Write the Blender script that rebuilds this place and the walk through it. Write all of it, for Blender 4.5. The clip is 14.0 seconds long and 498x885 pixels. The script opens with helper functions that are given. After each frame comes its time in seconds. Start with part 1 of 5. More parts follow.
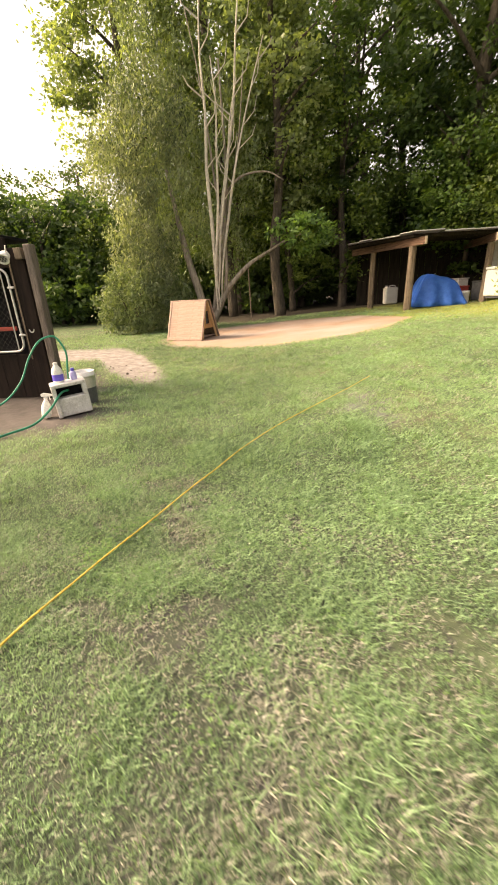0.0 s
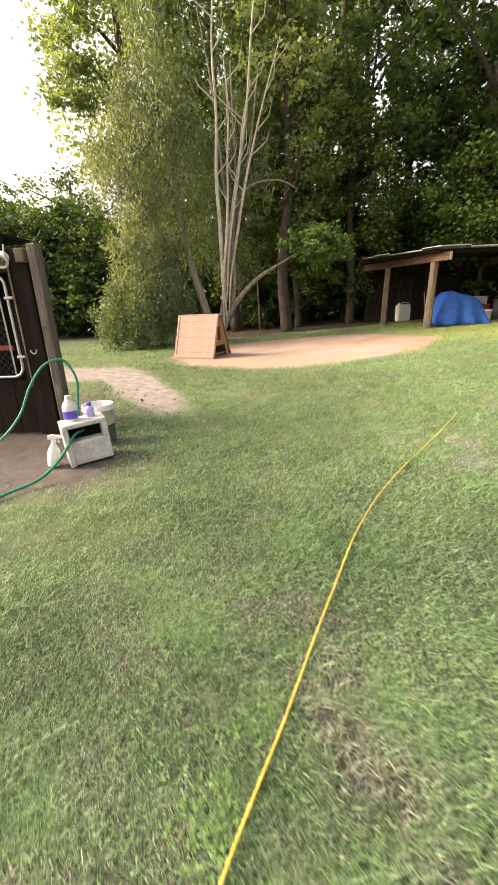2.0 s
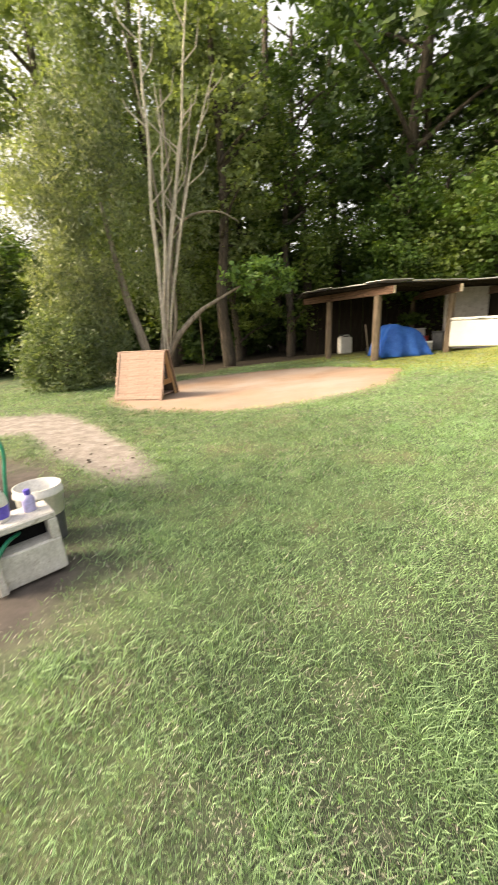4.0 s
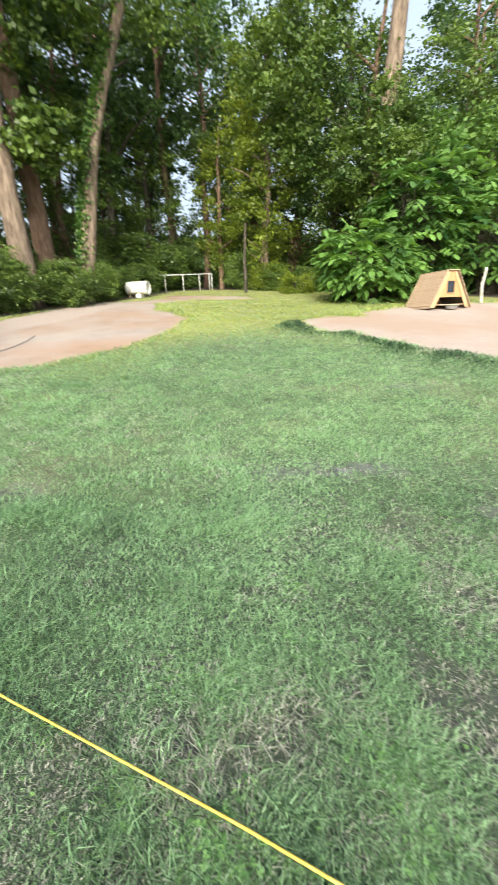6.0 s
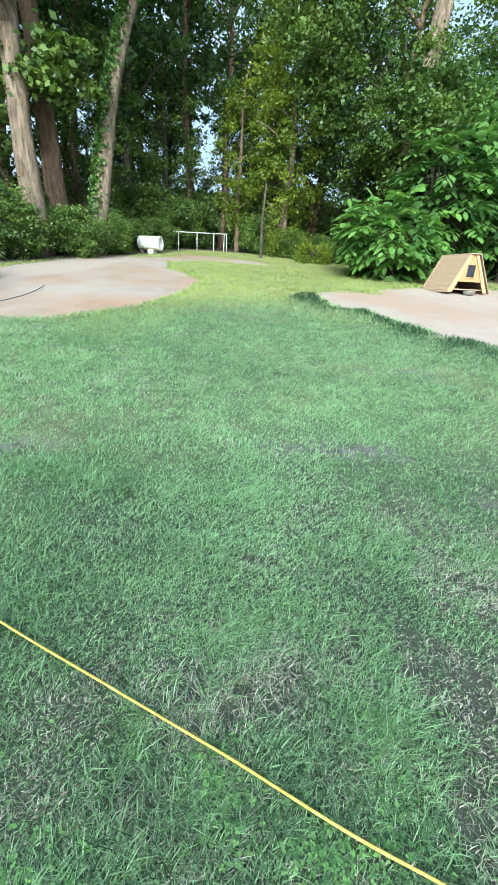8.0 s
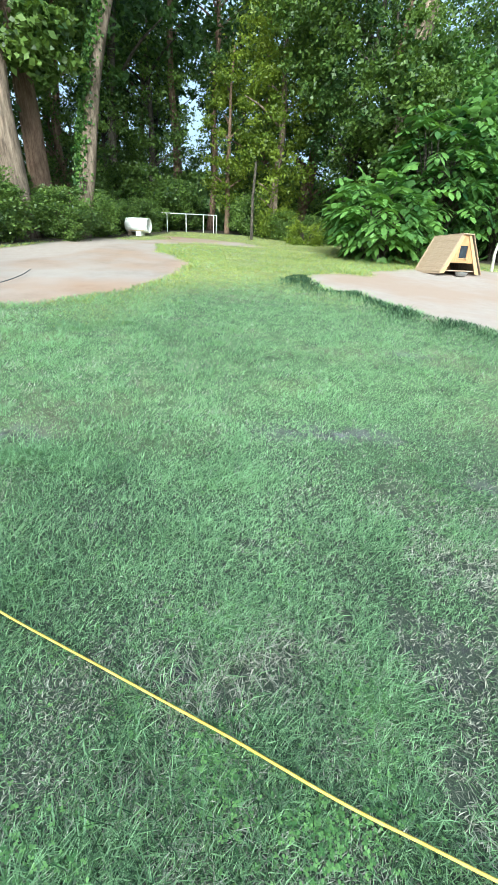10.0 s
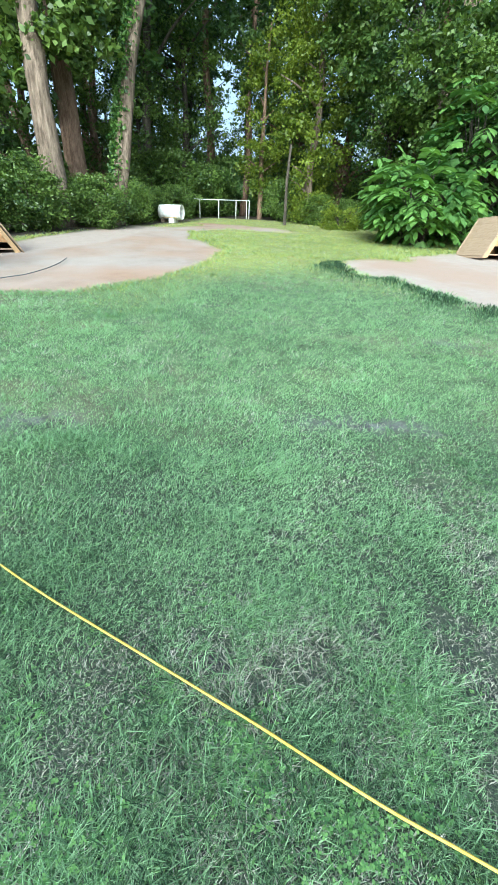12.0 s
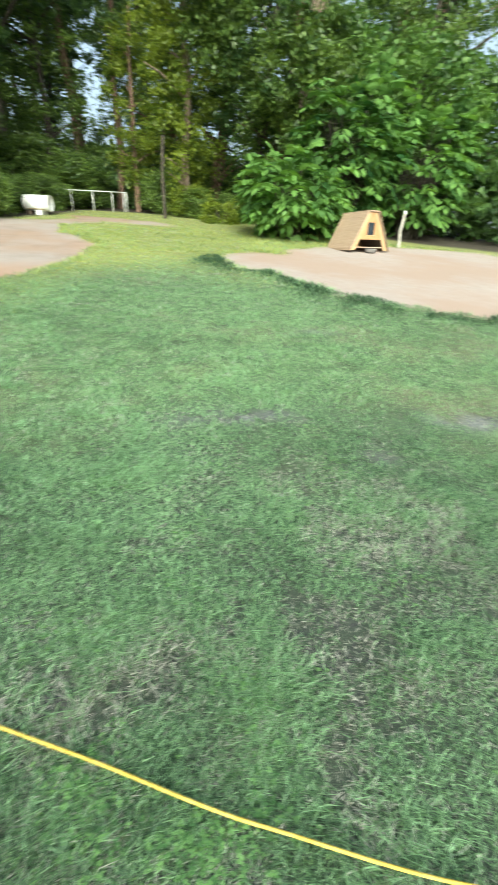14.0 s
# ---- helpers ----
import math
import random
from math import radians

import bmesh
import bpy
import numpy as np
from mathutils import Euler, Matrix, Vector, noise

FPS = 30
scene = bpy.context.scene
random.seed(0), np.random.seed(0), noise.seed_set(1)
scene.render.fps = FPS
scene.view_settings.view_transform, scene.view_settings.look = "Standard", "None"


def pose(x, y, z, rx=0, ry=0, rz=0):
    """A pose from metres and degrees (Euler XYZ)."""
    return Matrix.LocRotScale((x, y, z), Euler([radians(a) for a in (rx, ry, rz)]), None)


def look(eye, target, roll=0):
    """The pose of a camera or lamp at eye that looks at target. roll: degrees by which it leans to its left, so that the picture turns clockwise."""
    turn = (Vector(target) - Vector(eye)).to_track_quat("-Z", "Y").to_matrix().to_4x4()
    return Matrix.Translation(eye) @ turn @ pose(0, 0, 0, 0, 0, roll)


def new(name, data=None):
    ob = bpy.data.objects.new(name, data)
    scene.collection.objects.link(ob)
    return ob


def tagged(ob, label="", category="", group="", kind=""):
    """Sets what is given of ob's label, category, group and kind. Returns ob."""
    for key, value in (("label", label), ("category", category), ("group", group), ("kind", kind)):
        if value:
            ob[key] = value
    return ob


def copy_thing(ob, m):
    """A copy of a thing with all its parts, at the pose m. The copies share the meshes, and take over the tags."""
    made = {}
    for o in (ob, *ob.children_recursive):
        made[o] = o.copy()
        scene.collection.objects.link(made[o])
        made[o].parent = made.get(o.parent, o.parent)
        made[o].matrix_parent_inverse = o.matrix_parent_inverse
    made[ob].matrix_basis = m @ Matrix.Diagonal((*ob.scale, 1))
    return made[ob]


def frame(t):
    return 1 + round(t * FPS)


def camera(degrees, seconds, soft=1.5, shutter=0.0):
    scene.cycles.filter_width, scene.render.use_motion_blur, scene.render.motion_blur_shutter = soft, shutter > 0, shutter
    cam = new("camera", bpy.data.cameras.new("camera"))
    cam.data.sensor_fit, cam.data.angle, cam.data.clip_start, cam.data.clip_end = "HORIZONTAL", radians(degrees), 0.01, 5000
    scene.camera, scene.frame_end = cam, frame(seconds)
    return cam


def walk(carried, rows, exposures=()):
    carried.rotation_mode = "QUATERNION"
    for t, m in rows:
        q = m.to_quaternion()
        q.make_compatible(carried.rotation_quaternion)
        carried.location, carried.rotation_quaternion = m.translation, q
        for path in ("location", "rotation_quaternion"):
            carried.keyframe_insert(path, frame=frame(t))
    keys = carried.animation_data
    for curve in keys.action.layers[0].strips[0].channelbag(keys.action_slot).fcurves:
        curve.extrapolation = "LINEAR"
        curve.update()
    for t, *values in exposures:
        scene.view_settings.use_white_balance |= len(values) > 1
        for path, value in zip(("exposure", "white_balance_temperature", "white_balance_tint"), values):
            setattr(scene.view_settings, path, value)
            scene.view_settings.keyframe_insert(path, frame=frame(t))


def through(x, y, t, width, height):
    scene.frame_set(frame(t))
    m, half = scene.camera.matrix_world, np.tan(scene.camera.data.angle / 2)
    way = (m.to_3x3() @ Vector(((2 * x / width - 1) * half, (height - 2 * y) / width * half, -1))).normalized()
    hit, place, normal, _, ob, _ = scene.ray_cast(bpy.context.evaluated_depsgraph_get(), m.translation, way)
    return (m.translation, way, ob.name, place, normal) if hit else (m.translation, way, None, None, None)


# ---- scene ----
cam = camera(62.7, 14.0, soft=1.5, shutter=0.5)
PATH = [
    (0, (0.005, -0.007, 1.441), (-0.034, 1.86, 0.724), -3.5),
    (0.5, (-0.218, 0.291, 1.449), (-0.288, 2.145, 0.703), -3.3),
    (1, (-0.369, 0.662, 1.472), (-0.479, 2.556, 0.839), -4.0),
    (1.5, (-0.565, 0.933, 1.47), (-0.643, 2.828, 0.838), -3.5),
    (2, (-0.816, 1.216, 1.488), (-0.779, 3.102, 0.824), -2.4),
    (2.2, (-0.873, 1.338, 1.478), (-0.832, 3.24, 0.86), -2.5),
    (4.3, (-1.389, 2.584, 1.522), (-0.816, 4.429, 1.002), -3.1),
    (4.5, (-1.373, 2.605, 1.525), (-0.485, 4.33, 1.04), -2.6),
    (5, (-1.434, 2.515, 1.526), (0.121, 3.669, 1.027), -2.1),
    (5.25, (-1.43, 2.36, 1.478), (0.28, 3.235, 0.972), -2.5),
    (5.5, (-1.407, 2.243, 1.427), (0.43, 2.71, 0.79), -2.7),
    (6, (-1.431, 2.2, 1.435), (0.453, 2.156, 0.766), -1.6),
    (6.5, (-1.471, 2.232, 1.496), (0.36, 2.006, 0.725), 1.3),
    (7, (-1.466, 2.275, 1.529), (0.396, 2.206, 0.802), 3.2),
    (7.5, (-1.465, 2.292, 1.504), (0.382, 2.292, 0.736), 3.5),
    (8, (-1.481, 2.281, 1.493), (0.346, 2.228, 0.682), 3.5),
    (10.5, (-1.476, 2.276, 1.484), (0.313, 2.204, 0.593), 2.7),
    (11, (-1.472, 2.275, 1.476), (0.303, 2.248, 0.555), 2.3),
    (11.5, (-1.478, 2.283, 1.484), (0.3, 2.278, 0.568), 2.6),
    (12, (-1.451, 2.311, 1.478), (0.32, 2.356, 0.549), 2.4),
    (12.5, (-1.453, 2.286, 1.476), (0.317, 2.319, 0.545), 2.8),
    (13, (-1.439, 2.313, 1.494), (0.343, 2.364, 0.587), 2.6),
    (13.5, (-1.404, 2.23, 1.482), (0.37, 2.152, 0.562), 2.7),
    (14, (-1.397, 1.997, 1.471), (0.331, 1.616, 0.539), 2.7),
]
EXPOSURES = [
    (0.0, 1.85, 9000, 16), (0.6, 1.85, 9000, 18), (1.2, 1.82, 8500, 17), (2.2, 1.79, 8000, 17), (4.3, 1.86, 8150, 10), (5.0, 1.73, 7550, 13), (5.4, 1.63, 7400, 13), (6.6, 1.44, 5400, -8), (10.5, 1.46, 5250, -8), (13.4, 1.46, 5100, -8), (14.0, 1.4, 5950, -8),
]
walk(cam, [(t, look(eye, target, roll)) for t, eye, target, roll in PATH], EXPOSURES)

# ---- light: hazy evening sky and a soft low sun ----
SUN_EL, SUN_AZ = 30.0, -82.0  # degrees; azimuth from +y towards +x
world = bpy.data.worlds.new("hazy_sky")
scene.world = world
world.use_nodes = True
wn = world.node_tree.nodes
wbg = wn["Background"]
sky = wn.new("ShaderNodeTexSky")
sky.sky_type = "NISHITA"
sky.sun_disc = False
sky.sun_elevation = radians(SUN_EL)
sky.sun_rotation = radians(SUN_AZ)
sky.dust_density = 9.0
sky.air_density = 0.7
haze = wn.new("ShaderNodeMix")
haze.data_type = "RGBA"
haze.inputs[0].default_value = 0.45
haze.inputs[7].default_value = (3.3, 3.4, 3.6, 1)
world.node_tree.links.new(sky.outputs["Color"], haze.inputs[6])
world.node_tree.links.new(haze.outputs[2], wbg.inputs["Color"])
wbg.inputs["Strength"].default_value = 0.15
sun_data = bpy.data.lights.new("sun", "SUN")
sun_data.energy = 1.8
sun_data.angle = radians(30)
sun_data.color = (1.0, 0.93, 0.8)
sun = new("sun", sun_data)
sdir = Vector((math.sin(radians(SUN_AZ)) * math.cos(radians(SUN_EL)), math.cos(radians(SUN_AZ)) * math.cos(radians(SUN_EL)), math.sin(radians(SUN_EL))))
sun.matrix_world = look(sdir * 50, (0, 0, 0))

rng = np.random.default_rng(7)


# ---- plan functions ----
def soft(x, w=1.0):
    x = np.asarray(x, float) / w
    return w * (np.log1p(np.exp(-np.abs(x))) + np.maximum(x, 0))


def lattice(x, y, seed):
    """Value noise from 0 to 1 on a unit lattice."""
    x, y = np.asarray(x, float), np.asarray(y, float)
    ix, iy = np.floor(x), np.floor(y)
    fx, fy = x - ix, y - iy
    fx, fy = fx * fx * (3 - 2 * fx), fy * fy * (3 - 2 * fy)

    def h(a, b):
        v = np.sin(a * 127.1 + b * 311.7 + seed * 74.7) * 43758.5453
        return v - np.floor(v)

    return (h(ix, iy) * (1 - fx) + h(ix + 1, iy) * fx) * (1 - fy) + (h(ix, iy + 1) * (1 - fx) + h(ix + 1, iy + 1) * fx) * fy


def height(x, y):
    """The yard is level by the kennel and climbs gently towards +x."""
    x, y = np.asarray(x, float), np.asarray(y, float)
    z = 0.085 * (soft(x) - soft(x - 27, 3))
    q = np.clip((y - 9.5) / 5.0, 0, 1) * np.clip((11 - x) / 4, 0, 1)
    z = z * (1 - 0.36 * q * q * (3 - 2 * q))
    z = z + 0.03 * (lattice(x / 1.7, y / 1.7, 3) - 0.5) + 0.018 * (lattice(x / 0.45, y / 0.45, 4) - 0.5)
    return z


def hz(x, y):
    return float(height(x, y))


# bare ground: centre x, y, half sizes along and across, turn in degrees, kind of soil
PATCHES = {
    "sand": [(1.03, 13.12, 3.78, 3.33, -12), (9.25, 6.4, 4.2, 2.8, -10), (12.9, 6.3, 3.9, 1.4, 1), (16.5, 5.2, 2.9, 0.8, -42), (17.6, 3.4, 0.8, 2.5, -30)],
    "path": [(-2.87, 9.31, 2.95, 0.5, 115), (-4.83, 10.87, 1.84, 1.02, 170)],
    "pale": [(10.13, 1.46, 0.12, 0.45, 0), (8.43, -5.0, 4.22, 4.79, 27), (9.17, -0.58, 1.15, 1.48, 65), (12.6, 8.0, 4.0, 1.05, -12)],
    "dirt": [(-2.3, 5.15, 0.6, 0.4, 10), (-3.4, 5.3, 1.55, 1.0, 8), (-5.0, 6.6, 2.4, 1.7, 0)],
}
RAGGED = {"sand": 0.5, "path": 0.8, "pale": 0.7, "dirt": 1.2}


def bare(x, y, kind):
    """1 inside a bare patch, 0 outside, with a ragged rim."""
    x, y = np.asarray(x, float), np.asarray(y, float)
    rag = 0.5 * (lattice(x / 0.9, y / 0.9, 11) - 0.5) + 0.3 * (lattice(x / 0.33, y / 0.33, 12) - 0.5)
    best = np.zeros(x.shape)
    for cx, cy, a, b, turn in PATCHES[kind]:
        c, s = math.cos(radians(turn)), math.sin(radians(turn))
        u, v = (x - cx) * c + (y - cy) * s, -(x - cx) * s + (y - cy) * c
        r = np.sqrt((u / a) ** 2 + (v / b) ** 2) + rag * RAGGED[kind] / (0.5 * (a + b)) ** 0.8
        best = np.maximum(best, np.clip((1 - r) * (a + b) * 0.9 + 0.5, 0, 1))
    return best


# centre x, y, half sizes, strength
SOIL = [(-0.32, 1.8, 0.16, 0.13, 1), (-0.3, 1.42, 0.14, 0.2, 0.8), (-0.46, 1.25, 0.18, 0.14, 0.75), (-0.54, 2.38, 0.16, 0.16, 0.9), (-0.45, 2.17, 0.12, 0.2, 0.9), (-0.78, 1.9, 0.14, 0.12, 0.7), (-0.62, 1.4, 0.16, 0.1, 0.7),
        (-0.7, 1.25, 0.1, 0.1, 0.7), (-0.5, 2.75, 0.2, 0.15, 0.6), (0.76, 1.22, 0.16, 0.12, 0.7), (0.13, 2.22, 0.1, 0.12, 0.6), (-0.38, 1.5, 0.2, 0.2, 0.6), (-1.05, 2.35, 0.12, 0.1, 0.6)]
STRAW = [(0.15, 0.6, 0.8, 0.5, 0.6), (0.09, 1.15, 0.4, 0.4, 1), (0.05, 1.6, 0.25, 0.25, 0.6), (-0.44, 1.44, 0.4, 0.3, 0.7), (0.04, 1.0, 0.4, 0.4, 0.9), (0.05, 0.7, 0.5, 0.35, 1), (-0.3, 0.55, 0.4, 0.25, 0.8), (0.5, 0.9, 0.3, 0.6, 0.6),
         (-0.52, 2.4, 0.25, 0.3, 0.6), (-0.6, 2.8, 0.3, 0.2, 0.6), (-0.15, 2.6, 0.3, 0.3, 0.5), (-0.35, 1.9, 0.4, 0.4, 0.5), (-0.75, 1.5, 0.3, 0.5, 0.55), (-0.35, 1.6, 0.9, 0.9, 0.35), (-2.3, 4.4, 0.4, 0.25, 0.8), (0.8, 5.1, 0.5, 0.25, 0.5)]
HOLLOW = [(1.5, 1.42, 0.14, 0.5, 1), (1.25, 3.95, 0.2, 0.28, 1), (1.32, 4.4, 0.2, 0.5, 0.8), (1.25, -0.55, 0.18, 0.5, 1), (1.15, 4.35, 0.3, 0.2, 0.6), (0.8, 0.65, 0.12, 0.2, 0.6), (3.6, 0.2, 0.15, 0.4, 0.6)]
LUSH = [(1.0, 3.6, 0.16, 0.45, 1), (-0.15, 3.3, 0.16, 0.28, 1), (-0.45, 3.2, 0.2, 0.2, 0.9), (-0.4, 3.55, 0.3, 0.2, 0.7), (0.1, 2.6, 0.35, 0.4, 0.45), (0.75, 2.6, 0.3, 0.9, 0.4), (-0.55, 1.65, 0.08, 0.1, 0.3), (-0.68, 1.82, 0.12, 0.12, 0.3),
        (-2.0, 3.2, 0.5, 0.5, 0.5), (-1.2, 3.9, 0.4, 0.4, 0.6), (-1.0, 5.2, 0.6, 0.4, 0.4)]


def spots_of(rows, x, y):
    x, y = np.asarray(x, float), np.asarray(y, float)
    w = np.zeros(x.shape)
    for cx, cy, a, b, k in rows:
        w = np.maximum(w, k * np.exp(-(((x - cx) / a) ** 2 + ((y - cy) / b) ** 2)))
    return w


def hollows(x, y):
    """Bare, dried-out dips, broken up by grass."""
    x, y = np.asarray(x, float), np.asarray(y, float)
    return spots_of(HOLLOW, x, y) * np.clip((lattice(x / 0.16, y / 0.16, 55) * 0.6 + lattice(x / 0.06, y / 0.06, 56) * 0.4 - 0.3) * 3, 0, 1)


def soil_spots(x, y):
    """Dark bare earth, broken into small patches."""
    x, y = np.asarray(x, float), np.asarray(y, float)
    crumbs = 0.55 * lattice(x / 0.1, y / 0.1, 58) + 0.45 * lattice(x / 0.035, y / 0.035, 59)
    return spots_of(SOIL, x, y) * np.clip((crumbs - 0.43) * 5, 0, 1)


def thatch(x, y):
    """Dark thatch showing between the blades, strongest round (-0.5, 1.9)."""
    x, y = np.asarray(x, float), np.asarray(y, float)
    d = np.hypot((x + 0.5) / 1.9, (y - 1.9) / 2.4) + 0.5 * (lattice(x / 0.6, y / 0.6, 57) - 0.5)
    return np.clip(1.5 - d, 0, 1)


def worn(x, y):
    """Trodden, thinner turf."""
    return np.maximum.reduce([soil_spots(x, y), 0.5 * spots_of(STRAW, x, y), 0.8 * spots_of(HOLLOW, x, y)])


def sunlit_lawn(x, y):
    """The sunlit upper lawn: the light is put into a yellower grass colour."""
    x, y = np.asarray(x, float), np.asarray(y, float)
    q = np.clip((x + 0.25 * (y - 2) - 5.5 + 2.5 * (lattice(x / 2.2, y / 2.2, 61) - 0.5)) / 4.5, 0, 1)
    return 0.85 * q * q * (3 - 2 * q)


def gaps(x, y):
    """Small holes in the turf, more of them where it is worn."""
    spots = 0.45 * lattice(x / 0.11, y / 0.11, 51) + 0.55 * lattice(x / 0.045, y / 0.045, 52)
    return np.clip((worn(x, y) * 0.42 + spots - 0.7) * 5, 0, 1)


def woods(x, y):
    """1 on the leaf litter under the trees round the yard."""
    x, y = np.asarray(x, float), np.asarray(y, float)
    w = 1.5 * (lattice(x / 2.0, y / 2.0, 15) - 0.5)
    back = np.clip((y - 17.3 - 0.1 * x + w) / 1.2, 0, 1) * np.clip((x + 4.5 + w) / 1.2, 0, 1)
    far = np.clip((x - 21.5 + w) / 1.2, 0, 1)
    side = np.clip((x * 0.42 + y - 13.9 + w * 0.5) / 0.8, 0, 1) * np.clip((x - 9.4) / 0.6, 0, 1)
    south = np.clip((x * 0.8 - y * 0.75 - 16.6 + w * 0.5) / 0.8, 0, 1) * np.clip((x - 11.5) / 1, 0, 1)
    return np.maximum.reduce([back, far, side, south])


# ---- materials ----
def material(name, rough=0.8, metal=0.0):
    m = bpy.data.materials.new(name)
    m.use_nodes = True
    n, l = m.node_tree.nodes, m.node_tree.links
    b = n["Principled BSDF"]
    b.inputs["Roughness"].default_value = rough
    b.inputs["Metallic"].default_value = metal
    return m, n, l, b


def noise_node(n, l, scale, detail=4.0, rough=0.6, coord="Object", stretch=(1, 1, 1)):
    tc = n.new("ShaderNodeTexCoord")
    mp = n.new("ShaderNodeMapping")
    mp.inputs["Scale"].default_value = stretch
    nz = n.new("ShaderNodeTexNoise")
    nz.inputs["Scale"].default_value = scale
    nz.inputs["Detail"].default_value = detail
    nz.inputs["Roughness"].default_value = rough
    l.new(tc.outputs[coord], mp.inputs["Vector"])
    l.new(mp.outputs["Vector"], nz.inputs["Vector"])
    return nz


def ramp(n, l, src, stops):
    r = n.new("ShaderNodeValToRGB")
    el = r.color_ramp.elements
    while len(el) < len(stops):
        el.new(0.5)
    for e, (p, c) in zip(el, stops):
        e.position, e.color = p, (*c, 1)
    l.new(src, r.inputs["Fac"])
    return r


def mix(n, l, a, b, fac, mode="MIX"):
    x = n.new("ShaderNodeMix")
    x.data_type, x.blend_type = "RGBA", mode
    for sock, v in (("Factor", fac), ("A", a), ("B", b)):
        s = [i for i in x.inputs if i.name == sock and i.type == ("VALUE" if sock == "Factor" else "RGBA")][0]
        if isinstance(v, (int, float)):
            s.default_value = v
        elif isinstance(v, tuple):
            s.default_value = (*v, 1)
        else:
            l.new(v, s)
    return [o for o in x.outputs if o.type == "RGBA"][0]


def bump(n, l, b, src, strength, dist):
    bp = n.new("ShaderNodeBump")
    bp.inputs["Strength"].default_value = strength
    bp.inputs["Distance"].default_value = dist
    l.new(src, bp.inputs["Height"])
    l.new(bp.outputs["Normal"], b.inputs["Normal"])


def surface(name, c1, c2, scale=6.0, rough=0.8, metal=0.0, stretch=(1, 1, 1), relief=0.3, dist=0.01, fine=60.0, spots=None, spec=0.35):
    """Two tones in broad stains, a fine grain over them, and relief."""
    m, n, l, b = material(name, rough, metal)
    b.inputs["Specular IOR Level"].default_value = spec
    big = noise_node(n, l, scale, 5, 0.65, stretch=stretch)
    small = noise_node(n, l, fine, 3, 0.6, stretch=stretch)
    base = ramp(n, l, big.outputs["Fac"], [(0.35, c1), (0.65, c2)]).outputs["Color"]
    grain = ramp(n, l, small.outputs["Fac"], [(0.3, (0.72, 0.72, 0.72)), (0.7, (1.12, 1.12, 1.12))]).outputs["Color"]
    col = mix(n, l, base, grain, 0.75, "MULTIPLY")
    if spots:
        sp = noise_node(n, l, scale * 2.7, 6, 0.7)
        f = ramp(n, l, sp.outputs["Fac"], [(0.56, (0, 0, 0)), (0.68, (1, 1, 1))]).outputs["Color"]
        col = mix(n, l, col, spots, f)
    l.new(col, b.inputs["Base Color"])
    bump(n, l, b, small.outputs["Fac"], relief, dist)
    return m


def leaf_material(name, dark, light, through=0.35, gloss=0.45):
    m, n, l, b = material(name, gloss)
    at = n.new("ShaderNodeAttribute")
    at.attribute_name = "tone"
    info = n.new("ShaderNodeObjectInfo")
    add = n.new("ShaderNodeMath")
    add.operation = "MULTIPLY_ADD"
    add.inputs[1].default_value, add.inputs[2].default_value = 0.25, -0.12
    l.new(info.outputs["Random"], add.inputs[0])
    sm = n.new("ShaderNodeMath")
    l.new(at.outputs["Fac"], sm.inputs[0])
    l.new(add.outputs[0], sm.inputs[1])
    col = ramp(n, l, sm.outputs[0], [(0.05, dark), (0.95, light)]).outputs["Color"]
    l.new(col, b.inputs["Base Color"])
    tr = n.new("ShaderNodeBsdfTranslucent")
    warm = mix(n, l, col, (1.3, 1.25, 0.5), 1.0, "MULTIPLY")
    l.new(warm, tr.inputs["Color"])
    sh = n.new("ShaderNodeMixShader")
    sh.inputs["Fac"].default_value = through
    l.new(b.outputs["BSDF"], sh.inputs[1])
    l.new(tr.outputs["BSDF"], sh.inputs[2])
    l.new(sh.outputs["Shader"], n["Material Output"].inputs["Surface"])
    return m


